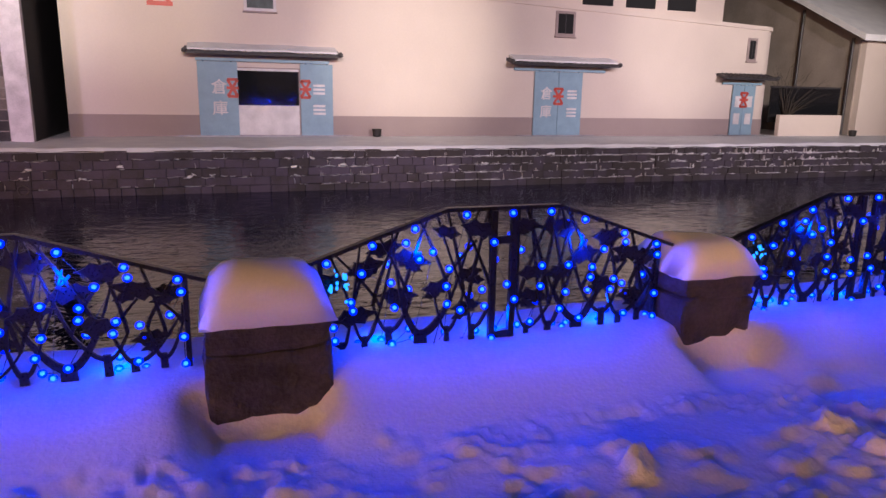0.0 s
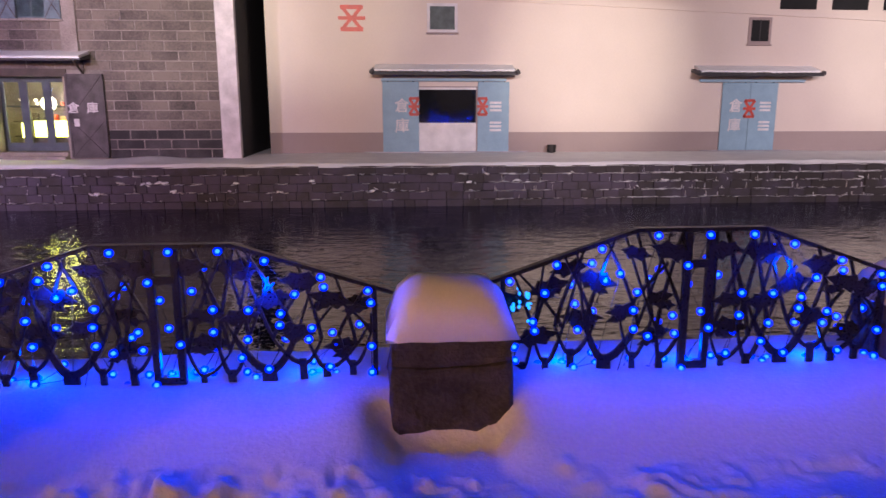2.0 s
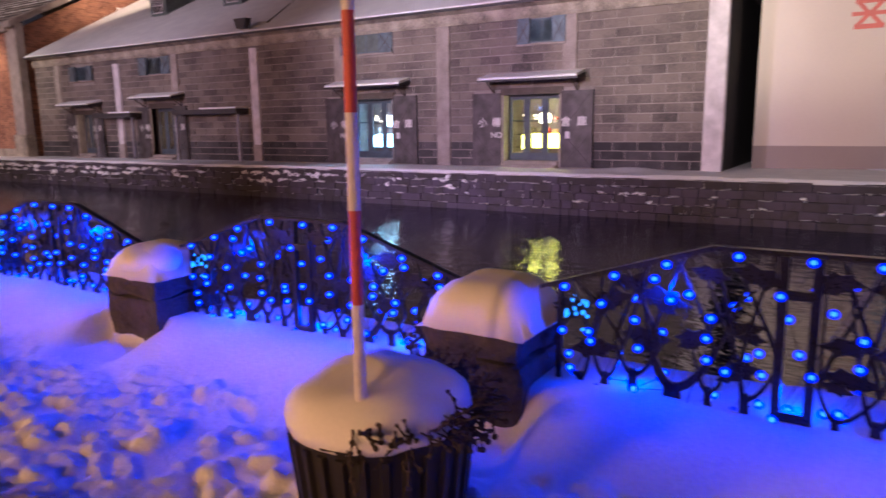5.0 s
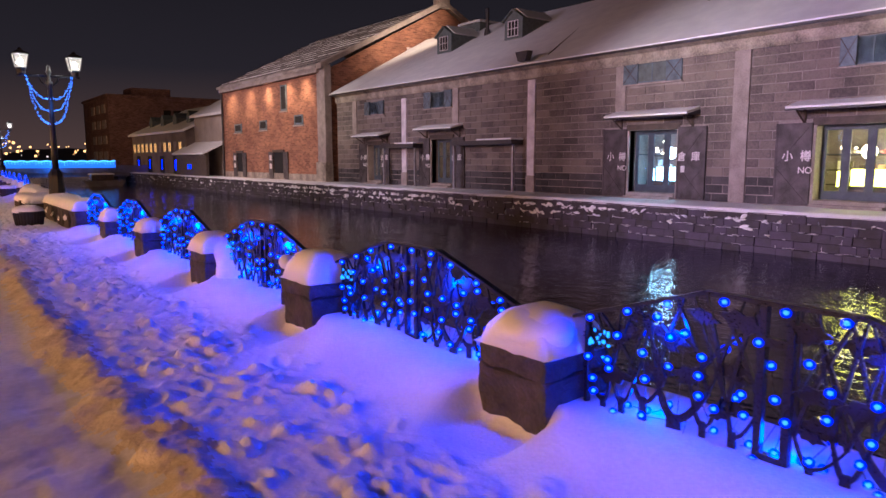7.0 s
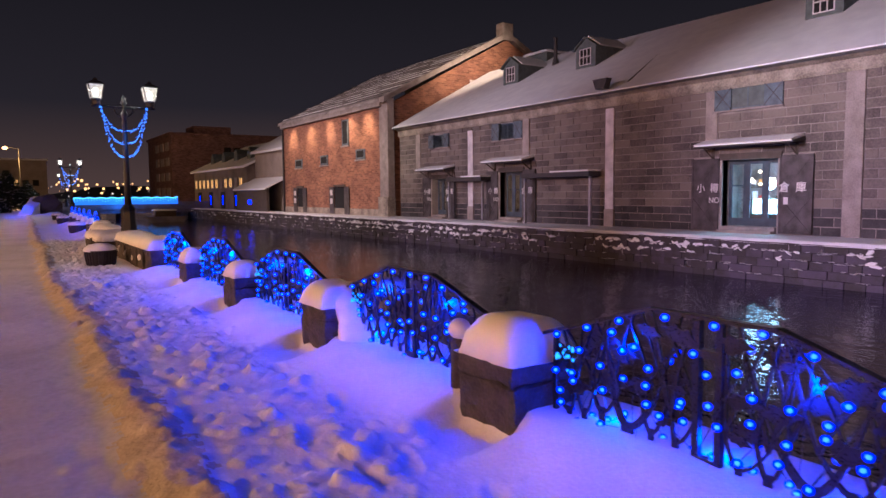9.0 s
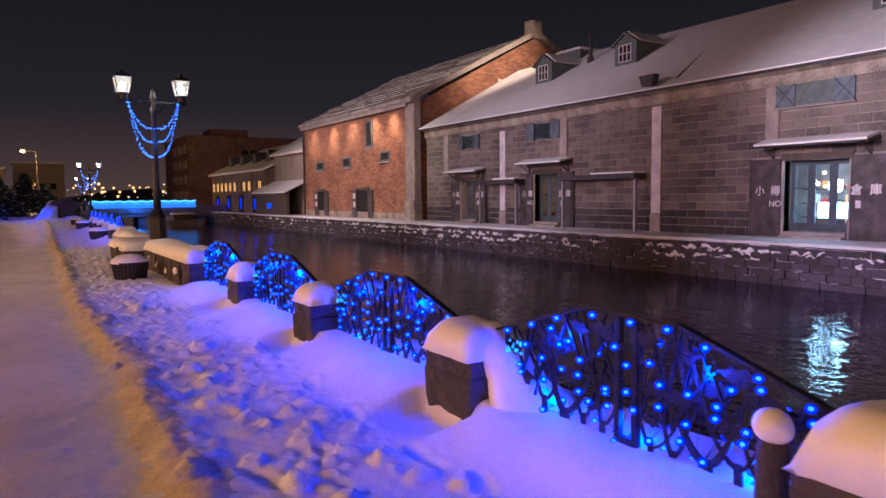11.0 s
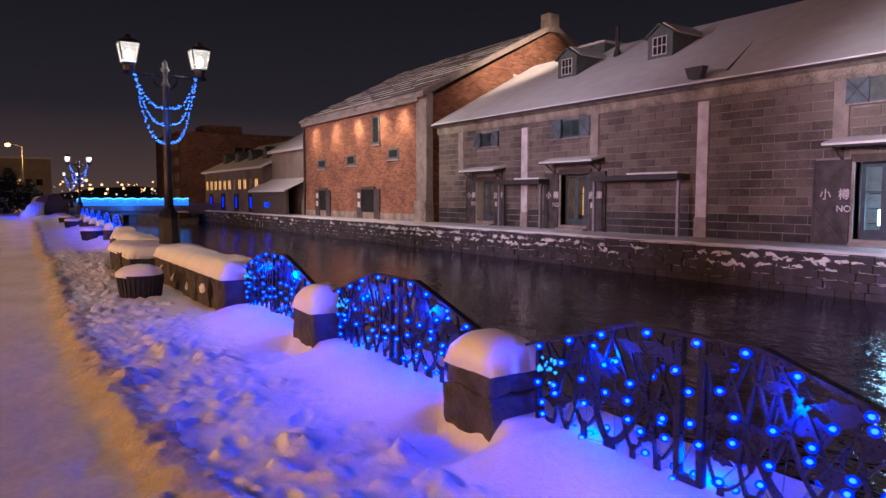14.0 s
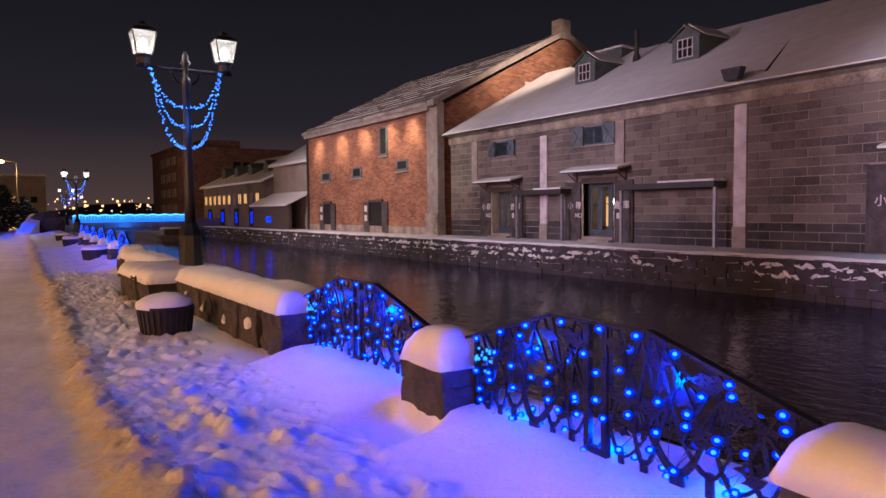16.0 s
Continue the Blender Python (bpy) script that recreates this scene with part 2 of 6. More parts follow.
nt.links.new(mapping.outputs[0], waves.inputs["Vector"])
swell = nt.nodes.new("ShaderNodeTexNoise")
swell.inputs["Scale"].default_value = 0.5
nt.links.new(geo.outputs["Position"], swell.inputs["Vector"])
wmul = nt.nodes.new("ShaderNodeMath")
wmul.operation = "MULTIPLY"
nt.links.new(waves.outputs["Fac"], wmul.inputs[0])
nt.links.new(swell.outputs["Fac"], wmul.inputs[1])
wb = nt.nodes.new("ShaderNodeBump")
wb.inputs["Strength"].default_value, wb.inputs["Distance"].default_value = 0.75, 0.10
nt.links.new(wmul.outputs[0], wb.inputs["Height"])
nt.links.new(wb.outputs[0], p.inputs["Normal"])

# ---- mesh helpers ----


def base_of(ob):
    at = Vector()
    while ob:
        at += ob.location
        ob = ob.parent
    return at


def thing(name, place, label, category, group="", kind=""):
    ob = new(name)
    ob.location = place
    ob.empty_display_size = 0.1
    return tagged(ob, label, category, group, kind)


def mesh_of(name, bm, material, smooth=False):
    me = bpy.data.meshes.new(name)
    if smooth:
        for f in bm.faces:
            f.smooth = True
    bm.to_mesh(me)
    bm.free()
    me.materials.append(material)
    return me


def part(name, bm, material, parent, label="", smooth=False):
    """One mesh under a thing or part; bm is in world places for a parent that is only moved, not turned."""
    if parent:
        bmesh.ops.translate(bm, verts=bm.verts, vec=-base_of(parent))
    ob = new(name, mesh_of(name, bm, material, smooth))
    ob.parent = parent
    return tagged(ob, label)


def solo(name, bm, material, label, category, kind="", group="", smooth=False):
    ob = new(name, mesh_of(name, bm, material, smooth))
    return tagged(ob, label, category, group, kind)


def box(bm, x0, y0, z0, x1, y1, z1, bevel=0.0):
    m = Matrix.Translation(((x0 + x1) / 2, (y0 + y1) / 2, (z0 + z1) / 2)) @ Matrix.Diagonal((abs(x1 - x0), abs(y1 - y0), abs(z1 - z0), 1))
    made = bmesh.ops.create_cube(bm, size=1, matrix=m)["verts"]
    if bevel:
        edges = list({e for v in made for e in v.link_edges})
        bmesh.ops.bevel(bm, geom=edges, offset=bevel, segments=2, profile=0.6, affect="EDGES")
    return bm


def boxed(*a):
    return box(bmesh.new(), *a)


def tube(bm, a, b, r0, r1=None, sides=10):
    a, b = Vector(a), Vector(b)
    m = Matrix.Translation((a + b) / 2) @ (b - a).to_track_quat("Z", "Y").to_matrix().to_4x4()
    bmesh.ops.create_cone(bm, cap_ends=True, segments=sides, radius1=r0, radius2=r0 if r1 is None else r1, depth=(b - a).length, matrix=m)
    return bm


def ball(bm, at, r, sub=1, squash=1.0):
    bmesh.ops.create_icosphere(bm, subdivisions=sub, radius=r, matrix=Matrix.Translation(at) @ Matrix.Diagonal((1, 1, squash, 1)))
    return bm


def turned(bm, profile, at=(0, 0, 0), sides=20):
    """A lathed body: profile of (radius, height)."""
    rings = []
    for r, z in profile:
        rings.append([bm.verts.new((at[0] + r * math.cos(2 * math.pi * k / sides), at[1] + r * math.sin(2 * math.pi * k / sides), at[2] + z)) for k in range(sides)])
    for a, b in zip(rings, rings[1:]):
        for k in range(sides):
            bm.faces.new((a[k], a[(k + 1) % sides], b[(k + 1) % sides], b[k]))
    bm.faces.new(rings[0][::-1])
    bm.faces.new(rings[-1])
    return bm


def prism(bm, outline, axis, a, b):
    """A solid from a plane outline pushed along an axis from a to b."""
    def at(u, v, w):
        return {"x": (w, u, v), "y": (u, w, v), "z": (u, v, w)}[axis]
    one, two = [bm.verts.new(at(u, v, a)) for u, v in outline], [bm.verts.new(at(u, v, b)) for u, v in outline]
    n = len(outline)
    for k in range(n):
        bm.faces.new((one[k], one[(k + 1) % n], two[(k + 1) % n], two[k]))
    bm.faces.new(one[::-1])
    bm.faces.new(two)
    bmesh.ops.recalc_face_normals(bm, faces=bm.faces)
    return bm


def rough(bm, amount, scale, seed=0.0):
    for v in bm.verts:
        n = noise.noise_vector(v.co * scale + Vector((seed, seed * 1.7, 0)))
        v.co += n * amount
    return bm


def snow_pillow(x0, y0, x1, y1, z0, height, seed=0.0, over=0.03, power=4.0):
    """A rounded cushion of snow on a rectangular top."""
    bm = bmesh.new()
    nx = max(10, int((x1 - x0) / 0.05))
    ny = max(10, int((y1 - y0) / 0.05))
    nx, ny = min(nx, 40), min(ny, 110)
    grid = []
    for i in range(nx + 1):
        row = []
        for j in range(ny + 1):
            u, v = 2 * i / nx - 1, 2 * j / ny - 1
            lx, ly = (x1 - x0) / 2 + over, (y1 - y0) / 2 + over
            x, y = (x0 + x1) / 2 + u * lx, (y0 + y1) / 2 + v * ly
            ex, ey = min(1, (1 - abs(u)) * lx / 0.20), min(1, (1 - abs(v)) * ly / 0.20)
            e = (1 - (1 - ex) ** 2) ** 0.5 * (1 - (1 - ey) ** 2) ** 0.5
            h = height * e * (0.93 + 0.22 * noise.noise(Vector((x * 2.2 + seed, y * 2.2, seed))))
            sag = -0.014 * (1 - e) * (1 + noise.noise(Vector((x * 9 + seed, y * 9, 3))))
            row.append(bm.verts.new((x, y, z0 + h + sag)))
        grid.append(row)
    for i in range(nx):
        for j in range(ny):
            bm.faces.new((grid[i][j], grid[i + 1][j], grid[i + 1][j + 1], grid[i][j + 1]))
    rim = [g[0] for g in grid] + grid[-1][1:] + [g[-1] for g in grid[::-1]][1:] + grid[0][::-1][1:-1]
    low = [bm.verts.new((v.co.x + (0.02 if v.co.x < (x0 + x1) / 2 else -0.02), v.co.y, z0 - 0.012)) for v in rim]
    for k in range(len(rim)):
        bm.faces.new((rim[k], rim[(k + 1) % len(rim)], low[(k + 1) % len(rim)], low[k]))
    bm.faces.new(low)
    bmesh.ops.recalc_face_normals(bm, faces=bm.faces)
    return bm


def vnoise(x, y, scale, seed):
    """Smooth noise from 0 to 1 over arrays of places."""
    rng = np.random.RandomState(seed)
    table = rng.rand(256, 256)
    u, v = np.asarray(x) * scale + 1000.3, np.asarray(y) * scale + 1000.7
    i, j = np.floor(u).astype(int), np.floor(v).astype(int)
    a, b = u - i, v - j
    a, b = a * a * (3 - 2 * a), b * b * (3 - 2 * b)
    g = lambda p, q: table[p % 256, q % 256]
    return (g(i, j) * (1 - a) + g(i + 1, j) * a) * (1 - b) + (g(i, j + 1) * (1 - a) + g(i + 1, j + 1) * a) * b


# ---- the plan ----
SPAN = 2.9            # railing posts, metre by metre along the canal
POST_W = 0.60
FAR_Z = -0.34         # snow of the far quay
WATER_Z = -1.88
EDGE = 21.9           # far quay edge
STONE_X = 25.69
PINK_X = 28.76
BRICK_X = 24.86


def bend(y):
    """The promenade swings gently towards the water further on."""
    return 0.033 * max(0.0, y - 22.0)


def grid_mesh(name, xs, ys, zfun, material, split=None):
    X, Y = np.meshgrid(xs, ys, indexing="ij")
    Z = zfun(X, Y)
    nx, ny = len(xs), len(ys)
    co = np.stack([X + 0.033 * np.maximum(0, Y - 22.0) * (X < 5), Y, Z], -1).reshape(-1, 3)
    idx = np.arange(nx * ny).reshape(nx, ny)
    quads = np.stack([idx[:-1, :-1], idx[1:, :-1], idx[1:, 1:], idx[:-1, 1:]], -1).reshape(-1, 4)
    me = bpy.data.meshes.new(name)
    me.from_pydata(co.tolist(), [], quads.tolist())
    me.polygons.foreach_set("use_smooth", [True] * len(me.polygons))
    me.materials.append(material)
    return new(name, me)


rng = np.random.RandomState(5)
PRINTS = np.stack([rng.uniform(-1.7, -0.5, 190), rng.uniform(-6, 33, 190), rng.uniform(-0.6, 0.6, 190), rng.uniform(0.7, 1.1, 190)], -1)
CLODS = np.stack([rng.normal(-1.05, 0.50, 4600), rng.uniform(-6, 33, 4600), 0.018 + 0.080 * rng.rand(4600) ** 3.8, rng.uniform(0.25, 0.62, 4600)], -1)
step01 = lambda v: np.clip(v, 0, 1) ** 2 * (3 - 2 * np.clip(v, 0, 1))


def path_edge(X, Y):
    """Distance to the ragged edge where the cleared path gives way to the trodden snow."""
    wob = 0.22 * (vnoise(X * 0, Y, 0.35, 3) - 0.5) + 0.14 * (vnoise(X, Y, 2.1, 4) - 0.5) + 0.06 * (vnoise(X, Y, 6.0, 41) - 0.5)
    return X - (-1.92 + wob + np.interp(Y, [7, 14], [0.0, 0.13]))


def snow_height(X, Y):
    edge = path_edge(X, Y)
    inside = step01((edge + 0.20) / 0.34)
    z = -0.035 + 0.035 * inside
    z += 0.040 * np.exp(-((edge - 0.10) / 0.17) ** 2) * (0.40 + 0.55 * vnoise(X, Y, 3.0, 8) + 0.32 * vnoise(X, Y, 8.0, 9) + 0.5 * vnoise(X, Y, 19.0, 10))
    trod = inside * step01((-0.28 - X + 0.22 * (vnoise(X, Y, 1.1, 6) - 0.5)) / 0.22)
    rag = step01((vnoise(X, Y, 1.6, 22) - 0.30) / 0.25)
    lumps = 0.030 * (vnoise(X, Y, 2.6, 11) - 0.5) + rag * (0.015 * (vnoise(X, Y, 8.3, 12) - 0.5) + 0.022 * np.abs(vnoise(X, Y, 14, 13) - 0.5) + 0.022 * (vnoise(X, Y, 25, 17) - 0.5))
    z += trod * lumps * np.where(Y > 23, 0.6, np.interp(Y, [2.5, 6.0], [2.2, 0.62]))
    z += (1 - trod) * 0.012 * (vnoise(X, Y, 1.7, 14) - 0.5)
    z += (1 - inside) * (0.02 * (vnoise(X, Y, 1.3, 15) - 0.5) + 0.022 * (vnoise(X, Y, 5, 16) - 0.5) + 0.012 * (vnoise(X, Y, 13, 18) - 0.5))
    # drifted bank under the railing, hollowed in front of each post
    d = np.abs((Y + SPAN / 2) % SPAN - SPAN / 2)
    hollow = np.exp(-(np.maximum(d - 0.24, 0) / 0.11) ** 2) * step01((0.10 - X) / 0.15)
    rail_zone = step01((20.2 - Y) / 0.4) + step01((Y - 31.5) / 0.5)
    rise = np.interp(Y, [-6, 0, 9, 16, 60], [0.245, 0.24, 0.19, 0.165, 0.16])
    z += (rise * step01((X + 0.60) / 0.78) * (1 - hollow) - 0.03 * hollow * step01((X + 0.55) / 0.4)) * rail_zone
    z += 0.03 * (vnoise(X, Y, 2.6, 19) - 0.5) * step01((X + 0.4) / 0.3)
    for px, py, turn, s in PRINTS:
        near = (np.abs(X - px) < 0.35) & (np.abs(Y - py) < 0.35)
        if near.any():
            c, sn = math.cos(turn), math.sin(turn)
            u, v = (X[near] - px) * c + (Y[near] - py) * sn, -(X[near] - px) * sn + (Y[near] - py) * c
            r = np.sqrt((u / (0.055 * s)) ** 2 + (v / (0.14 * s)) ** 2)
            z[near] += -0.013 * np.exp(-(r ** 4) * 0.5) + 0.008 * np.exp(-((r - 1.5) / 0.35) ** 2)
    for cx, cy, r, tall in CLODS:
        near = (np.abs(X - cx) < 2 * r) & (np.abs(Y - cy) < 2 * r)
        if near.any() and -1.85 < cx < -0.38:
            q = np.sqrt((X[near] - cx) ** 2 + (Y[near] - cy) ** 2) / r
            q = q * (0.55 + 0.9 * vnoise(X[near], Y[near], 0.9 / r, int(1000 * r)))
            z[near] += r * tall * np.clip((1.05 - q) * 2.2, 0, 0.8) * (0.8 + 0.4 * vnoise(X[near], Y[near], 30, 51))
    return z


xs = np.concatenate([[-400, -120, -50, -25, -14, -9, -6.5], np.arange(-5, -2.4, 0.05), np.arange(-2.4, -0.3, 0.021), np.arange(-0.3, 0.76, 0.05)])
ys = np.concatenate([[-400, -150, -60, -30, -18, -10, -7], np.arange(-6, -3.2, 0.05), np.arange(-3.2, 21.5, 0.022), np.arange(21.5, 34, 0.06), np.arange(34, 70, 0.4), [75, 85, 100, 130, 180, 300, 600]])
ground = grid_mesh("ground", xs, ys, snow_height, SNOW)
ground.data.materials.append(PACKED)
ground.data.materials.append(SLUSH)
XC, YC = np.meshgrid((xs[:-1] + xs[1:]) / 2, (ys[:-1] + ys[1:]) / 2, indexing="ij")
ragged = path_edge(XC, YC) + 0.12 * (vnoise(XC, YC, 9.0, 44) - 0.5) + 0.10 * (vnoise(XC, YC, 25.0, 45) - 0.5)
side = np.where(ragged < -0.10, 1, np.where(ragged < 0.24, 2, 0)).astype(np.int32).reshape(-1)
ground.data.polygons.foreach_set("material_index", side)
tagged(ground, "trampled snow covering the canal promenade", "snow ground", kind="structure")
# ---- water, quays and far ground ----
bm = bmesh.new()
box(bm, 0.72, -400, WATER_Z - 1.0, EDGE + 0.4, 600, WATER_Z)
solo("water", bm, WATER, "dark rippled canal water reflecting the lights", "water", "structure")
xs = np.concatenate([np.arange(EDGE - 0.06, EDGE + 0.5, 0.04), np.arange(EDGE + 0.5, EDGE + 7.5, 0.22), [40, 80, 200, 500]])
ys = np.concatenate([[-400, -120], np.arange(-45, 30, 0.3), np.arange(30, 120, 1.2), [160, 300, 600]])


def far_snow(X, Y):
    z = FAR_Z + 0.05 * (vnoise(X, Y, 0.6, 31) - 0.5) + 0.03 * (vnoise(X, Y, 2.2, 32) - 0.5)
    z += 0.16 * np.exp(-((X - 24.6) / 0.8) ** 2 - ((Y - 9.7) / 1.6) ** 2)
    z += 0.06 * np.exp(-((X - EDGE - 0.16) / 0.12) ** 2) * (0.5 + vnoise(X, Y, 1.4, 33))
    return z - 0.09 * step01((EDGE + 0.10 - X) / 0.14)


tagged(grid_mesh("far_quay_ground", xs, ys, far_snow, SNOW), "snow lying on the far quay", "snow ground", kind="structure")

wall_near = solo("quay_wall_near", boxed(0.55, -60, WATER_Z - 0.6, 0.74, 120, -0.12), QUAY, "stone quay wall below the promenade railing", "quay wall", "structure")
quay = thing("quay_wall_far", (EDGE, 10, WATER_Z), "rough stone quay wall with snow caught on its ledges", "quay wall", kind="structure")
part("core", boxed(EDGE + 0.05, -60, WATER_Z - 0.5, EDGE + 0.6, 125, FAR_Z - 0.02), QUAY_JOINT, quay)


def block_mesh(name, depth, wide, tall, material, worn, seed):
    bm = bmesh.new()
    box(bm, 0, -wide / 2, -tall / 2, depth, wide / 2, tall / 2, 0.02)
    rough(bm, worn, 3.0, seed)
    return mesh_of(name, bm, material)


def joined_blocks(name, rows, material, worn, parent, label):
    """The remaining pieces of a wall in one mesh, each an island with chipped corners."""
    co, faces, k = [], [], 0
    r = random.Random(3)
    for x0, x1, y, z, w, h in rows:
        for sx in (x0 + r.uniform(-worn, worn), x1):
            for sy, sz in ((-1, -1), (1, -1), (1, 1), (-1, 1)):
                j = lambda: r.uniform(-worn, worn) * 0.6
                co.append((sx + j(), y + sy * w / 2 + j(), z + sz * h / 2 + j()))
        faces += [(k, k + 1, k + 2, k + 3), (k + 4, k + 7, k + 6, k + 5)] + [(k + a, k + 4 + a, k + 4 + (a + 1) % 4, k + (a + 1) % 4) for a in range(4)]
        k += 8
    me = bpy.data.meshes.new(name)
    at = base_of(parent)
    me.from_pydata([(a - at.x, b - at.y, c - at.z) for a, b, c in co], [], faces)
    me.materials.append(material)
    ob = new(name, me)
    ob.parent = parent
    return tagged(ob, label, kind="stuff")


# ---- far side: the tuff-block warehouse ----
S0, S1, EAVE = 6.25, 54.6, 6.55
stone = thing("stone_warehouse", (STONE_X, 30, FAR_Z), "long grey tuff-block warehouse with a snow-covered roof", "warehouse")
y = S0
for a, b, top in ((13.0, 15.7, 2.9), (22.0, 24.7, 2.95), (39.0, 41.3, 2.9), (47.7, 49.7, 2.65), (S1, S1, 0)):
    part("wall", boxed(STONE_X + 0.02, y, FAR_Z - 0.4, STONE_X + 0.4, a, EAVE + 0.35), MORTAR, stone, "pale mortar between the blocks")
    if b > a:
        part("wall", boxed(STONE_X + 0.02, a, top + 0.1, STONE_X + 0.4, b, EAVE + 0.35), MORTAR, stone, "pale mortar between the blocks")
    y = b
# the alley's shade is put into this wall's black colour
part("side_wall", boxed(STONE_X + 0.4, S0, FAR_Z - 0.4, STONE_X + 16, S0 + 0.4, EAVE + 0.35), BLACK, stone, "alley side wall coloured black for its shade")
part("corner_pier", boxed(STONE_X - 0.05, S0 - 0.02, FAR_Z, STONE_X + 0.3, S0 + 0.72, EAVE - 0.25, 0.02), WHITE_PILASTER, stone, "pale stained corner pier")
cor = bmesh.new()
prism(cor, [(STONE_X + 0.1, 6.15), (STONE_X - 0.10, 6.15), (STONE_X - 0.16, 6.3), (STONE_X - 0.16, 6.62), (STONE_X - 0.42, 6.72), (STONE_X - 0.42, 6.86), (STONE_X + 0.1, 6.86)], "y", S0, S1)
part("cornice", cor, CORNICE, stone, "weathered stone cornice")
roof = bmesh.new()
RX, RZ = 35.2, 12.1
prism(roof, [(STONE_X - 0.62, 6.80), (RX, RZ), (RX + 10, 6.9), (RX + 10, 7.1), (RX, RZ + 0.26), (STONE_X + 0.1, 7.30), (STONE_X - 0.63, 6.90)], "y", S0 - 0.3, S1 + 0.2)
bmesh.ops.bevel(roof, geom=[e for e in roof.edges if abs(e.verts[0].co.y - e.verts[1].co.y) > 5], offset=0.05, segments=2, affect="EDGES")
part("roof", roof, SNOW, stone, "deep smooth snow on the roof slope")
part("eave_board", boxed(STONE_X - 0.58, S0 - 0.25, 6.74, STONE_X - 0.5, S1 + 0.15, 6.92), TILE, stone)
ridge_gap = bmesh.new()
sl = (RZ - 6.9) / (RX - STONE_X + 0.62)
tube(ridge_gap, (STONE_X + 0.2, 30.6, 7.35), (STONE_X + 8.0, 33.0, 6.9 + 8.6 * sl + 0.14), 0.06, 0.03, 6)
part("roof_crack", ridge_gap, TILE, stone, "dark gap where the roof snow has slipped")
gab = bmesh.new()
prism(gab, [(STONE_X + 0.4, 6.8), (RX, RZ - 0.2), (RX + 9.9, 6.8)], "y", S0 + 0.02, S0 + 0.35)
part("gable", gab, BLOCK, stone)
for y, w, z0, z1, m, nm in ((18.92, 0.72, FAR_Z, EAVE - 0.4, PILASTER, "pilaster"), (12.56, 0.62, 3.7, EAVE - 0.4, PILASTER, "pilaster"), (25.3, 0.6, 3.75, EAVE - 0.4, PILASTER, "pilaster"),
                            (38.6, 0.62, 3.8, EAVE - 0.4, PILASTER, "pilaster"), (51.6, 0.62, 3.4, EAVE - 0.4, PILASTER, "pilaster"),
                            (31.6, 0.60, 0.62, 6.05, WHITE_PILASTER, "pale_pilaster"), (44.58, 0.60, 0.62, 5.9, WHITE_PILASTER, "pale_pilaster")):
    part(nm, boxed(STONE_X - 0.09, y - w / 2, z0, STONE_X + 0.1, y + w / 2, z1, 0.015), m, stone)
    if nm == "pale_pilaster":
        part("pilaster_foot", boxed(STONE_X - 0.12, y - w / 2 - 0.04, FAR_Z, STONE_X + 0.1, y + w / 2 + 0.04, z0, 0.02), PILASTER, stone)
hop = bmesh.new()
prism(hop, [(31.05, 7.55), (32.05, 7.55), (31.85, 7.02), (31.25, 7.02)], "x", STONE_X - 0.95, STONE_X - 0.55)
part("rain_hopper", hop, TILE, stone, "dark rain hopper at the eave")

OPENINGS = []     # y0, y1, z0, z1 kept free of blocks


def text_mesh(words, size):
    cu = bpy.data.curves.new("lettering", "FONT")
    cu.body, cu.size, cu.extrude = words, size, 0.004
    cu.align_x, cu.align_y = "CENTER", "CENTER"
    tmp = bpy.data.objects.new("lettering", cu)
    scene.collection.objects.link(tmp)
    bpy.context.view_layer.update()
    me = bpy.data.meshes.new_from_object(tmp.evaluated_get(bpy.context.evaluated_depsgraph_get()))
    bpy.data.objects.remove(tmp)
    return me


FACE = Matrix(((0, 0, -1, 0), (-1, 0, 0, 0), (0, 1, 0, 0), (0, 0, 0, 1)))   # writing that faces the canal


def lettering(words, size, x, y, z, parent, material=WHITE_PAINT):
    thin = text_mesh(words, size)
    co, faces = [v.co.copy() for v in thin.vertices], [tuple(f.vertices) for f in thin.polygons]
    n, pts, polys = len(co), [], []
    for k, (u, v) in enumerate(((-1, 0), (1, 0), (0, -1), (0, 1))):     # broad brush strokes
        pts += [c + Vector((u * 0.017 * size, v * 0.017 * size, 0.0015 * k)) for c in co]
        polys += [tuple(q + n * k for q in f) for f in faces]
    me = bpy.data.meshes.new("lettering")
    me.from_pydata(pts, [], polys)
    me.transform(Matrix.Translation((x, y, z)) @ FACE)
    me.transform(Matrix.Translation(-base_of(parent)))
    me.materials.clear()
    me.materials.append(material)
    ob = new("lettering", me)
    ob.parent = parent
    return ob


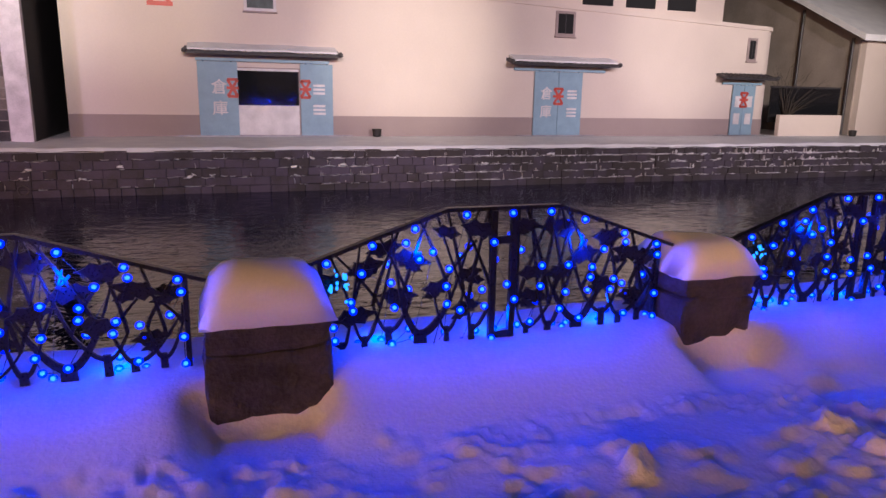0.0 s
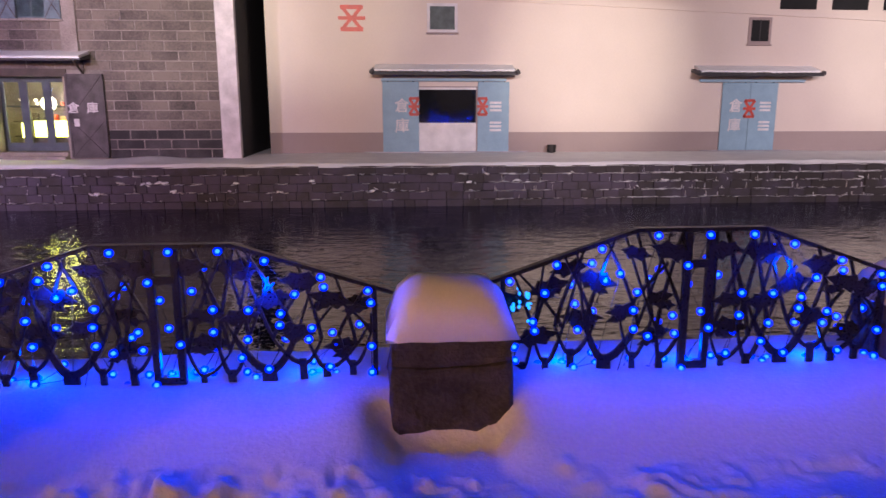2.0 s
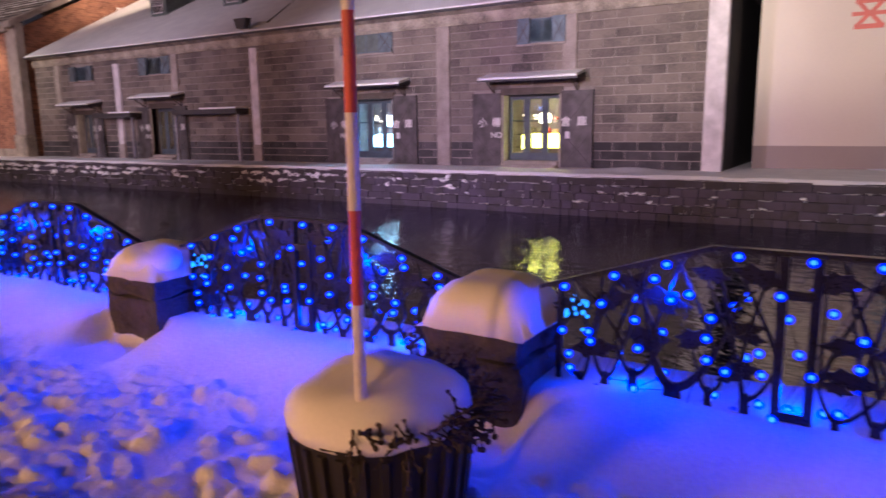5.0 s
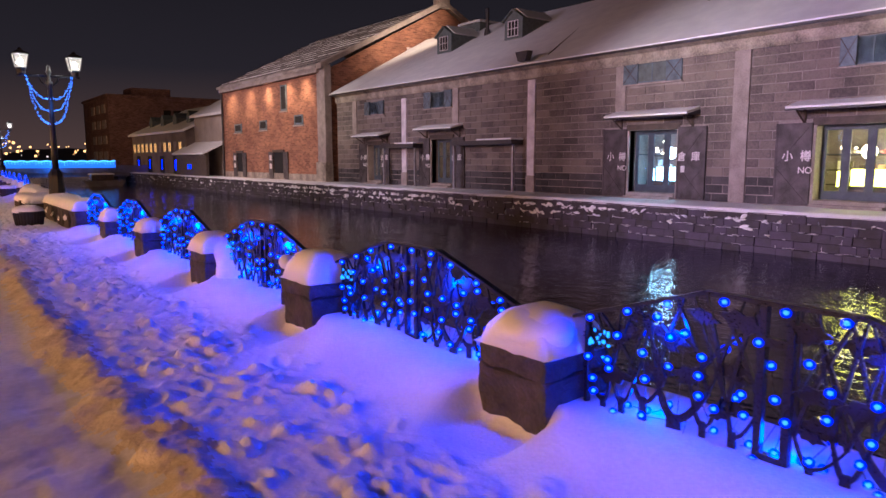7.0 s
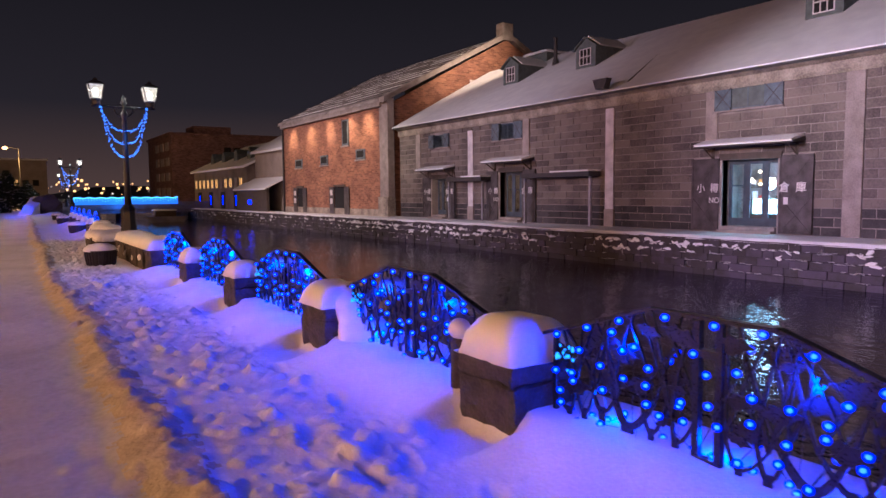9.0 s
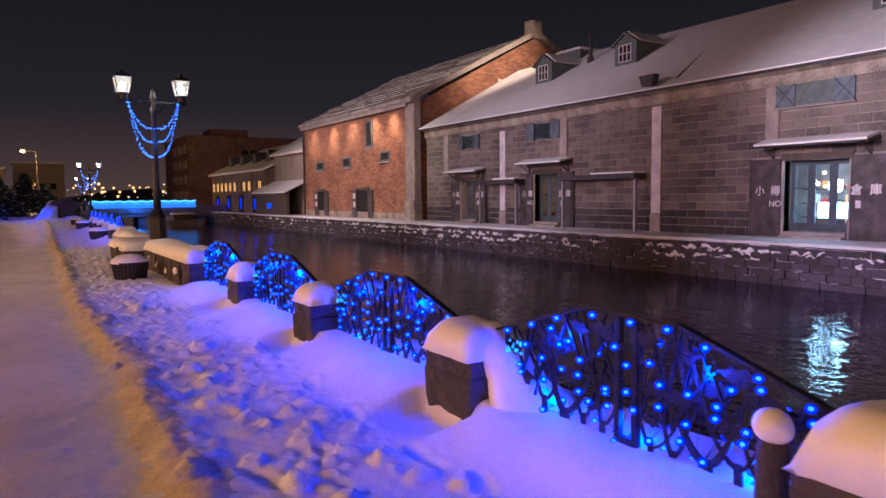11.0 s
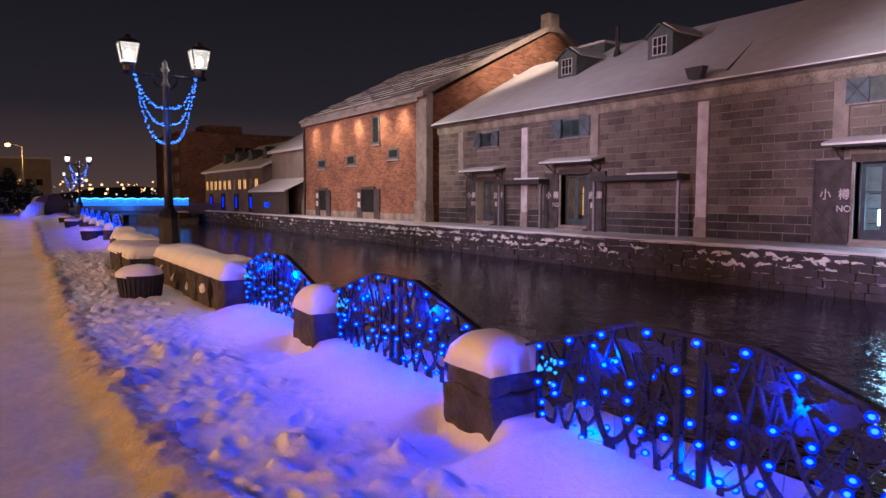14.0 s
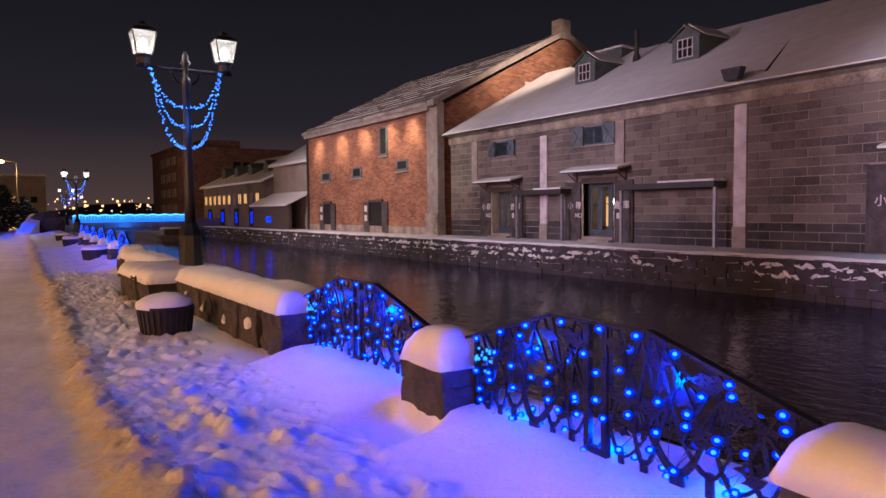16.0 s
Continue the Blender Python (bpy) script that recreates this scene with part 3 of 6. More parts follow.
def leaf_door(parent, y0, y1, z0, z1, x, words=(), material=None):
    """An iron shutter leaf laid open against the wall, with straps, braces and white lettering."""
    d = part("iron_shutter", boxed(x - 0.06, y0, z0, x, y1, z1, 0.012), material or IRON_DOOR, parent, "dark iron shutter leaf folded back")
    fr = bmesh.new()
    for a in (z0 + 0.02, (z0 + z1) / 2 - 0.15, z1 - 0.12):
        box(fr, x - 0.085, y0, a, x - 0.055, y1, a + 0.09)
    for a in (y0, y1 - 0.08):
        box(fr, x - 0.085, a, z0, x - 0.055, a + 0.08, z1)
    part("strap", fr, IRON_DOOR, d)
    br = bmesh.new()
    for lo, hi in (((y0 + 0.1, z0 + 0.1), (y1 - 0.1, (z0 + z1) / 2 - 0.2)), ((y1 - 0.1, z0 + 0.1), (y0 + 0.1, (z0 + z1) / 2 - 0.2)), ((y0 + 0.1, z1 - 0.1), (y1 - 0.1, (z0 + z1) / 2))):
        tube(br, (x - 0.07, *lo), (x - 0.07, *hi), 0.02, 0.02, 5)
    part("brace", br, IRON_DOOR, d)
    for word, size, y, z in words:
        if word == "#":
            part("number_bar", boxed(x - 0.10, y - 0.10, z - 0.15, x - 0.086, y + 0.10, z + 0.15), WHITE_PAINT, d, "white painted bar")
        else:
            lettering(word, size, x - 0.095, y, z, d)
    return d


def canopy(parent, y0, y1, z, out=1.0, x=STONE_X):
    bm = bmesh.new()
    prism(bm, [(x, z + 0.22), (x - out, z), (x - out, z - 0.07), (x, z + 0.06)], "y", y0, y1)
    c = part("canopy", bm, TILE, parent, "small sheet-metal door canopy")
    sn = bmesh.new()
    prism(sn, [(x, z + 0.235), (x - out - 0.03, z + 0.01), (x - out - 0.05, z + 0.09), (x - out + 0.1, z + 0.15), (x, z + 0.36)], "y", y0 + 0.03, y1 - 0.03)
    part("snow_layer", rough(sn, 0.02, 2.0), SNOW_CAP, c, "layer of snow")
    for y in (y0 + 0.35, y1 - 0.35):
        b = bmesh.new()
        tube(b, (x, y, z - 0.55), (x - out * 0.8, y, z - 0.03), 0.035, 0.035, 6)
        box(b, x - 0.06, y - 0.05, z - 0.75, x, y + 0.05, z + 0.05)
        part("bracket", b, DARK_WOOD, c)


def shop_door(y0, y1, z1, lit, signs, group="shop doors"):
    """A deep doorway with glazed timber doors, a lit shop behind and iron shutters folded back."""
    z0 = FAR_Z
    OPENINGS.append((y0 - 0.05, y1 + 0.05, z0, z1 + 0.1))
    d = thing("shop_doorway", (STONE_X, (y0 + y1) / 2, FAR_Z), "deep doorway with glazed timber doors and folded iron shutters", "doorway", group)
    x = STONE_X
    for a, b in ((y0 - 0.16, y0), (y1, y1 + 0.16)):
        part("jamb", boxed(x - 0.05, a, z0, x + 0.65, b, z1 + 0.16, 0.01), PILASTER, d)
    part("lintel", boxed(x - 0.06, y0 - 0.16, z1, x + 0.65, y1 + 0.16, z1 + 0.3, 0.01), DARK_WOOD, d)
    for k in range(2):
        part("step", boxed(x - 0.45 + 0.3 * k, y0 + 0.02, z0 - 0.05, x + 0.66, y1 - 0.02, z0 + 0.13 + 0.15 * k, 0.015), PILASTER, d)
    fx = x + 0.55
    n = 3
    w = (y1 - y0) / n
    for k in range(n):
        a, b = y0 + k * w, y0 + (k + 1) * w
        fr = bmesh.new()
        zz = z0 + 0.3
        for q in ((a, zz, a + 0.16, z1), (b - 0.16, zz, b, z1), (a + 0.16, zz, b - 0.16, zz + 0.34), (a + 0.16, z1 - 0.2, b - 0.16, z1), (a + 0.16, (zz + z1) / 2 + 0.3, b - 0.16, (zz + z1) / 2 + 0.35)):
            box(fr, fx - 0.03, q[0], q[1], fx + 0.03, q[2], q[3])
        leaf = part("door_leaf", fr, TEAL_WOOD, d, "dark blue-grey glazed timber door")
        pn = part("pane", boxed(fx - 0.006, a + 0.16, zz + 0.34, fx + 0.006, b - 0.16, z1 - 0.2), GLASS, leaf)
        pn.visible_shadow = False
    room = bmesh.new()
    box(room, fx + 3.0, y0 - 1.5, z0, fx + 3.1, y1 + 1.5, z1 + 0.6)
    box(room, fx + 0.2, y0 - 1.6, z0, fx + 3.0, y0 - 1.5, z1 + 0.6)
    box(room, fx + 0.2, y1 + 1.5, z0, fx + 3.0, y1 + 1.6, z1 + 0.6)
    box(room, fx + 0.2, y0 - 1.5, z1 + 0.5, fx + 3.0, y1 + 1.5, z1 + 0.6)
    part("shop_room", room, PILASTER, d, "shop interior")
    r = random.Random(int(y0 * 10))
    mid = (y0 + y1) / 2
    if lit:
        part("display_case", boxed(fx + 0.35, y0 + 0.12, z0 + 0.86, fx + 0.8, mid + 0.36, z0 + 1.50, 0.02), lit, d, "bright lit display case")
        part("display_case", boxed(fx + 0.7, y1 - 0.50, z0 + 0.80, fx + 0.9, y1 - 0.32, z0 + 1.42, 0.02), lit, d, "bright lit display case")
    part("counter", boxed(fx + 0.36, y0, z0 + 0.1, fx + 0.9, y1 - 0.6, z0 + 0.84), DARK_WOOD, d)
    for q in range(3):
        part("shelf", boxed(fx + 1.9, y0 - 0.6, z0 + 0.8 + 0.62 * q, fx + 2.3, y1 + 0.6, z0 + 0.85 + 0.62 * q), DARK_WOOD, d)
        for k in range(9):
            yy = y0 - 0.3 + k * (y1 - y0 + 0.6) / 9 + r.uniform(-0.05, 0.05)
            h = r.uniform(0.14, 0.42)
            # boxes that draw AMBER glow by themselves, imitating warmly lit goods
            part("boxed_goods", boxed(fx + 1.92, yy, z0 + 0.85 + 0.62 * q, fx + 2.15, yy + r.uniform(0.12, 0.26), z0 + 0.85 + 0.62 * q + h, 0.01), r.choice((WHITE_PAINT, RED_PAINT, PILASTER, AMBER, DARK_WOOD)), d)
    for k in range(9 if lit else 5):
        b = bmesh.new()
        n = 9 if lit else 5
        ball(b, (fx + r.uniform(0.4, 1.7), y0 + 0.1 + (k + r.uniform(0.2, 0.8)) * (y1 - y0 - 0.2) / n, z0 + r.uniform(2.15, 2.85) - (0 if lit else 0.3)), r.uniform(0.05, 0.10) * (1 if lit else 0.75), 2, 0.8)
        part("shop_lamp", b, SHOP_WARM, d, "warm shop lamp", True)
    if not lit:
        part("paper_screen", boxed(fx + 0.9, y1 - 0.8, z0 + 0.7, fx + 0.95, y1 - 0.35, z0 + 2.5), AMBER, d, "amber lit paper screen")
        part("white_table", boxed(fx + 0.6, y0 + 0.25, z0 + 1.25, fx + 1.1, mid + 0.1, z0 + 1.42, 0.03), WHITE_PAINT, d)
    lamp("POINT", "shop_light", (fx + 1.0, mid, z0 + 2.2), 190 if lit else 60, {"cold_display_case": (0.55, 0.85, 1.0), "yellow_display_case": (1.0, 0.9, 0.45)}.get(lit.name if lit else "", (1.0, 0.72, 0.4)), 0.3)
    sh = 1.45 * (y1 - y0) / 2.7
    words_n = [("小", 0.46, y1 + sh * 0.72, z0 + 2.0), ("樽", 0.46, y1 + sh * 0.22, z0 + 2.0), ("NO", 0.36, y1 + sh * 0.22, z0 + 1.45)] if signs else ()
    words_s = [("倉", 0.46, y0 - sh * 0.25, z0 + 2.0), ("庫", 0.46, y0 - sh * 0.75, z0 + 2.0), ("#", 0, y0 - sh * 0.30, z0 + 1.45)] if signs else ()
    leaf_door(d, y1 + 0.12, y1 + 0.12 + sh, z0 + 0.05, z1 + 0.1, x - 0.05, words_n)
    leaf_door(d, y0 - 0.12 - sh, y0 - 0.12, z0 + 0.05, z1 + 0.1, x - 0.05, words_s)
    OPENINGS.append((y1, y1 + sh + 0.1, z0, z1 + 0.05))
    OPENINGS.append((y0 - sh - 0.1, y0, z0, z1 + 0.05))
    canopy(d, y0 - 1.15, y1 + 0.85, z1 + 0.62)
    return d


shop_door(13.0, 15.7, 2.9, CASE_YELLOW, True)
shop_door(22.0, 24.7, 2.95, CASE_BLUE, True)
shop_door(39.0, 41.3, 2.9, None, True)
shop_door(47.7, 49.7, 2.65, None, True)


def upper_window(y0, y1, z0, z1, open_leaf):
    OPENINGS.append((y0, y1, z0, z1))
    w = thing("shuttered_window", (STONE_X, (y0 + y1) / 2, z0), "small upper window with blue-grey iron shutters", "window", "upper windows")
    x = STONE_X
    part("window_frame", boxed(x - 0.02, y0, z0, x + 0.05, y1, z1), BLUE_SHUTTER, w)
    n = (y1 - y0) / 4
    for k, (a, b) in enumerate(((y0 - 0.05, y0 + n), (y1 - n, y1 + 0.05))):
        s = part("shutter", boxed(x - 0.10 - 0.06 * open_leaf, a, z0 - 0.04, x - 0.03, b, z1 + 0.04, 0.01), BLUE_SHUTTER, w, "blue-grey iron shutter")
        br = bmesh.new()
        xx = x - 0.105 - 0.06 * open_leaf
        tube(br, (xx, a, z0), (xx, b, z1), 0.018, 0.018, 5)
        tube(br, (xx, b, z0), (xx, a, z1), 0.018, 0.018, 5)
        part("brace", br, IRON_DOOR, s)
    gl = part("pane", boxed(x - 0.03, y0 + n, z0 + 0.05, x - 0.024, y1 - n, z1 - 0.05), GREEN_WOOD if not open_leaf else GLASS, w)
    part("glazing_bar", boxed(x - 0.045, (y0 + y1) / 2 - 0.03, z0 + 0.05, x - 0.03, (y0 + y1) / 2 + 0.03, z1 - 0.05), BLUE_SHUTTER, w)
    part("window_sill", boxed(x - 0.16, y0 - 0.1, z0 - 0.12, x, y1 + 0.1, z0 - 0.05, 0.01), PILASTER, w)


upper_window(12.8, 14.95, 5.1, 6.1, True)
upper_window(21.9, 25.1, 5.25, 6.2, False)
upper_window(38.95, 42.0, 5.05, 6.05, True)
upper_window(47.3, 49.9, 5.0, 5.9, True)


def shelter(y0, y1, z, group):
    s = thing("porch_shelter", (STONE_X - 0.6, (y0 + y1) / 2, FAR_Z), "low porch roof on thin pale posts, snow on top", "porch", group)
    part("porch_roof", boxed(STONE_X - 0.95, y0 - 0.1, z - 0.30, STONE_X, y1 + 0.1, z - 0.02, 0.02), TILE, s)
    sn = bmesh.new()
    box(sn, STONE_X - 0.98, y0 - 0.12, z - 0.02, STONE_X, y0 + (y1 - y0) * 0.55, z + 0.08, 0.03)
    part("snow_layer", sn, SNOW_CAP, s, "layer of snow")
    for y in (y0, y1):
        part("post", boxed(STONE_X - 0.78, y - 0.07, FAR_Z - 0.05, STONE_X - 0.64, y + 0.07, z - 0.28, 0.01), STEEL, s, "pale metal post")


shelter(32.4, 37.9, 2.72, "porch shelters")
shelter(42.3, 46.3, 2.66, "porch shelters")


def dormer(y, x, z, w=1.75, tall=1.75):
    d = thing("roof_dormer", (x, y, z), "grey boarded dormer with a white sash window and snow on top", "dormer", "roof dormers")
    part("front", boxed(x, y - w / 2, z - 0.4, x + 0.15, y + w / 2, z + tall * 0.68), GREEN_WOOD, d)
    bm = bmesh.new()
    prism(bm, [(y - w / 2, z + tall * 0.68), (y + w / 2, z + tall * 0.68), (y, z + tall)], "x", x, x + 0.15)
    part("front_gable", bm, GREEN_WOOD, d)
    for s in (-1, 1):
        bm = bmesh.new()
        prism(bm, [(x + 0.15, z - 0.4), (x + 0.15, z + tall * 0.68), (x + 2.6, z + tall * 0.68)], "y", y + s * (w / 2 - 0.06), y + s * w / 2)
        part("cheek", bm, GREEN_WOOD, d)
        bm = bmesh.new()
        prism(bm, [(y, z + tall + 0.04), (y + s * (w / 2 + 0.18), z + tall * 0.68 - 0.08), (y + s * (w / 2 + 0.18), z + tall * 0.68 + 0.02), (y, z + tall + 0.16)], "x", x - 0.15, x + 2.9)
        r = part("roof_slope", bm, GREEN_WOOD, d)
        bm = bmesh.new()
        prism(bm, [(y, z + tall + 0.16), (y + s * (w / 2 + 0.16), z + tall * 0.68 + 0.03), (y + s * (w / 2 + 0.14), z + tall * 0.68 + 0.10), (y, z + tall + 0.26)], "x", x + 0.25, x + 3.0)
        part("snow_layer", bm, SNOW_CAP, r, "layer of snow")
    win = part("sash_window", boxed(x - 0.02, y - 0.48, z + 0.12, x + 0.0, y + 0.48, z + 1.1), BLACK, d)
    for k in range(4):
        part("glazing_bar", boxed(x - 0.05, y - 0.5 + 0.32 * k, z + 0.1, x - 0.02, y - 0.45 + 0.32 * k, z + 1.12), WHITE_PAINT, win)
    for k in range(3):
        part("glazing_bar", boxed(x - 0.055, y - 0.5, z + 0.1 + 0.5 * k, x - 0.02, y + 0.51, z + 0.15 + 0.5 * k), WHITE_PAINT, win)


for dy in (45.5, 37.85, 22.6):
    dormer(dy, 30.0, 7.0 + (30 - 25.05) * sl + 0.1)
fl = thing("roof_flue", (32.6, 43.5, 10.8), "thin dark metal flue rising from the roof", "flue")
b = bmesh.new()
tube(b, (32.6, 43.5, 10.6), (32.6, 43.5, 12.85), 0.14, 0.14)
part("flue_pipe", b, TILE, fl)
b = bmesh.new()
tube(b, (32.6, 43.5, 10.6), (32.6, 43.5, 11.3), 0.3, 0.2)
part("flue_collar", b, TILE, fl)
rv = thing("ridge_monitor", (34.6, 47, 12), "low snow-covered monitor along the roof ridge", "roof monitor")
part("monitor_wall", boxed(34.0, 46.0, 11.2, 36.0, 48.5, 12.45), GREEN_WOOD, rv)
part("monitor_snow", snow_pillow(33.9, 45.9, 36.1, 48.6, 12.45, 0.2, 4, 0.1), SNOW_CAP, rv)

# ---- far side: the plastered warehouse ----
pink = thing("plaster_warehouse", (PINK_X, -10, FAR_Z), "pink-beige plastered warehouse with a brown base band", "warehouse")
P0, P1 = -29.4, 5.55


def pink_top(y):
    return 6.80 + (y - 2.0) * 0.038


bm = bmesh.new()
prism(bm, [(P0, FAR_Z - 0.4), (P1, FAR_Z - 0.4), (P1, pink_top(P1)), (P0, pink_top(P0))], "x", PINK_X, PINK_X + 0.5)
part("wall", bm, PLASTER, pink)
part("base_band", boxed(PINK_X - 0.03, P0, FAR_Z - 0.1, PINK_X + 0.1, P1, 0.58, 0.008), PLASTER_BASE, pink, "brown painted base band")
bm = bmesh.new()
prism(bm, [(P0, pink_top(P0) - 0.16), (P1, pink_top(P1) - 0.16), (P1, pink_top(P1) + 0.05), (P0, pink_top(P0) + 0.05)], "x", PINK_X - 0.08, PINK_X + 0.3)
part("top_moulding", bm, PLASTER, pink)
part("upper_wall", boxed(PINK_X + 0.9, P0 + 2, 5.0, PINK_X + 1.2, P1, 10.2), PLASTER, pink, "set-back upper storey")
part("ledge", boxed(PINK_X + 0.3, P0, 5.3, PINK_X + 1.0, P1, 5.5), PLASTER, pink)
# black colour here replaces the shade of the alley
part("side_wall", boxed(PINK_X + 0.5, P1 - 0.4, FAR_Z - 0.4, PINK_X + 16, P1, 10.2), BLACK, pink, "alley side wall coloured black for its shade")
for seg, mtl, z0, z1, r in (("rounded_end", PLASTER, FAR_Z - 0.4, pink_top(P0), 1.5), ("rounded_base", PLASTER_BASE, FAR_Z - 0.1, 0.58, 1.53), ("rounded_moulding", PLASTER, pink_top(P0) - 0.16, pink_top(P0) + 0.05, 1.58)):
    bm = bmesh.new()
    pts = [(PINK_X + 1.5 - r * math.cos(a), P0 - r * math.sin(a)) for a in [k * math.pi / 24 for k in range(13)]] + [(PINK_X + 6, P0 - r), (PINK_X + 6, P0)]
    prism(bm, pts, "z", z0, z1)
    part(seg, bm, mtl, pink)
for y in (-24.6, -22.0, -19.4):
    part("clerestory_window", boxed(PINK_X + 0.85, y - 0.9, 6.3, PINK_X + 0.95, y + 0.9, 7.4), BLACK, pink, "dark upper window")
# black sheet closing the alley, painted as its darkness
alley = solo("alley_end", boxed(PINK_X + 10, 5.4, FAR_Z, PINK_X + 10.3, 6.4, 9), BLACK, "black wall standing in for the darkness of the narrow alley", "wall", "structure")


def hourglass(bm, x, y, z, w, h, t=0.11):
    """A plain red mark: two triangles that meet at a bar."""
    for s in (1, -1):
        a, b, c = Vector((y - w / 2, z + s * h / 2)), Vector((y + w / 2, z + s * h / 2)), Vector((y, z))
        for p0, p1 in ((a, b), (b, c), (c, a)):
            d = (p1 - p0).normalized()
            n = Vector((-d.y, d.x)) * t / 2
            prism(bm, [tuple(p0 + n), tuple(p1 + n), tuple(p1 - n), tuple(p0 - n)], "x", x - 0.02, x)
    box(bm, x - 0.021, y - w * 0.6, z - t / 2, x - 0.001, y + w * 0.6, z + t / 2)
    return bm


mark = thing("wall_mark", (PINK_X, 1.75, 5.58), "red hourglass-shaped mark painted on the plaster wall", "sign")
for s in (1, -1):
    bm = bmesh.new()
    prism(bm, [(1.75 - 0.5, 5.58 + s * 0.56), (1.75 + 0.5, 5.58 + s * 0.56), (1.75 + 0.5, 5.58 + s * 0.38), (1.75 - 0.5, 5.58 + s * 0.38)], "x", PINK_X - 0.02, PINK_X)
    part("bar", bm, RED_PAINT, mark)
    for q in (1, -1):
        bm = bmesh.new()
        prism(bm, [(1.75 + q * 0.46, 5.58 + s * 0.40), (1.75 + q * 0.26, 5.58 + s * 0.40), (1.75 - q * 0.02, 5.58 + s * 0.06), (1.75 + q * 0.18, 5.58 + s * 0.06)], "x", PINK_X - 0.018, PINK_X)
        part("slant", bm, RED_PAINT, mark)
part("bar", boxed(PINK_X - 0.022, 1.15, 5.51, PINK_X, 2.35, 5.66), RED_PAINT, mark)


def plain_window(y0, y1, z0, z1, pale, x=PINK_X):
    w = thing("plaster_window", (x, (y0 + y1) / 2, z0), "small framed window in the plaster wall", "window", "plaster wall windows")
    part("frame", boxed(x - 0.06, y0, z0, x + 0.02, y1, z1, 0.01), WHITE_PAINT if pale else PLASTER_BASE, w)
    part("pane", boxed(x - 0.07, y0 + 0.13, z0 + 0.13, x - 0.055, y1 - 0.13, z1 - 0.13), GREEN_WOOD if pale else BLACK, w)
    part("sill", boxed(x - 0.14, y0 - 0.04, z0 - 0.07, x, y1 + 0.04, z0, 0.01), PLASTER_BASE, w)
    if not pale:
        part("glazing_bar", boxed(x - 0.075, (y0 + y1) / 2 - 0.02, z0 + 0.1, x - 0.07, (y0 + y1) / 2 + 0.02, z1 - 0.1), TILE, w)


plain_window(-2.96, -1.59, 5.0, 6.25, True)
plain_window(-17.65, -16.55, 4.6, 5.8, False)


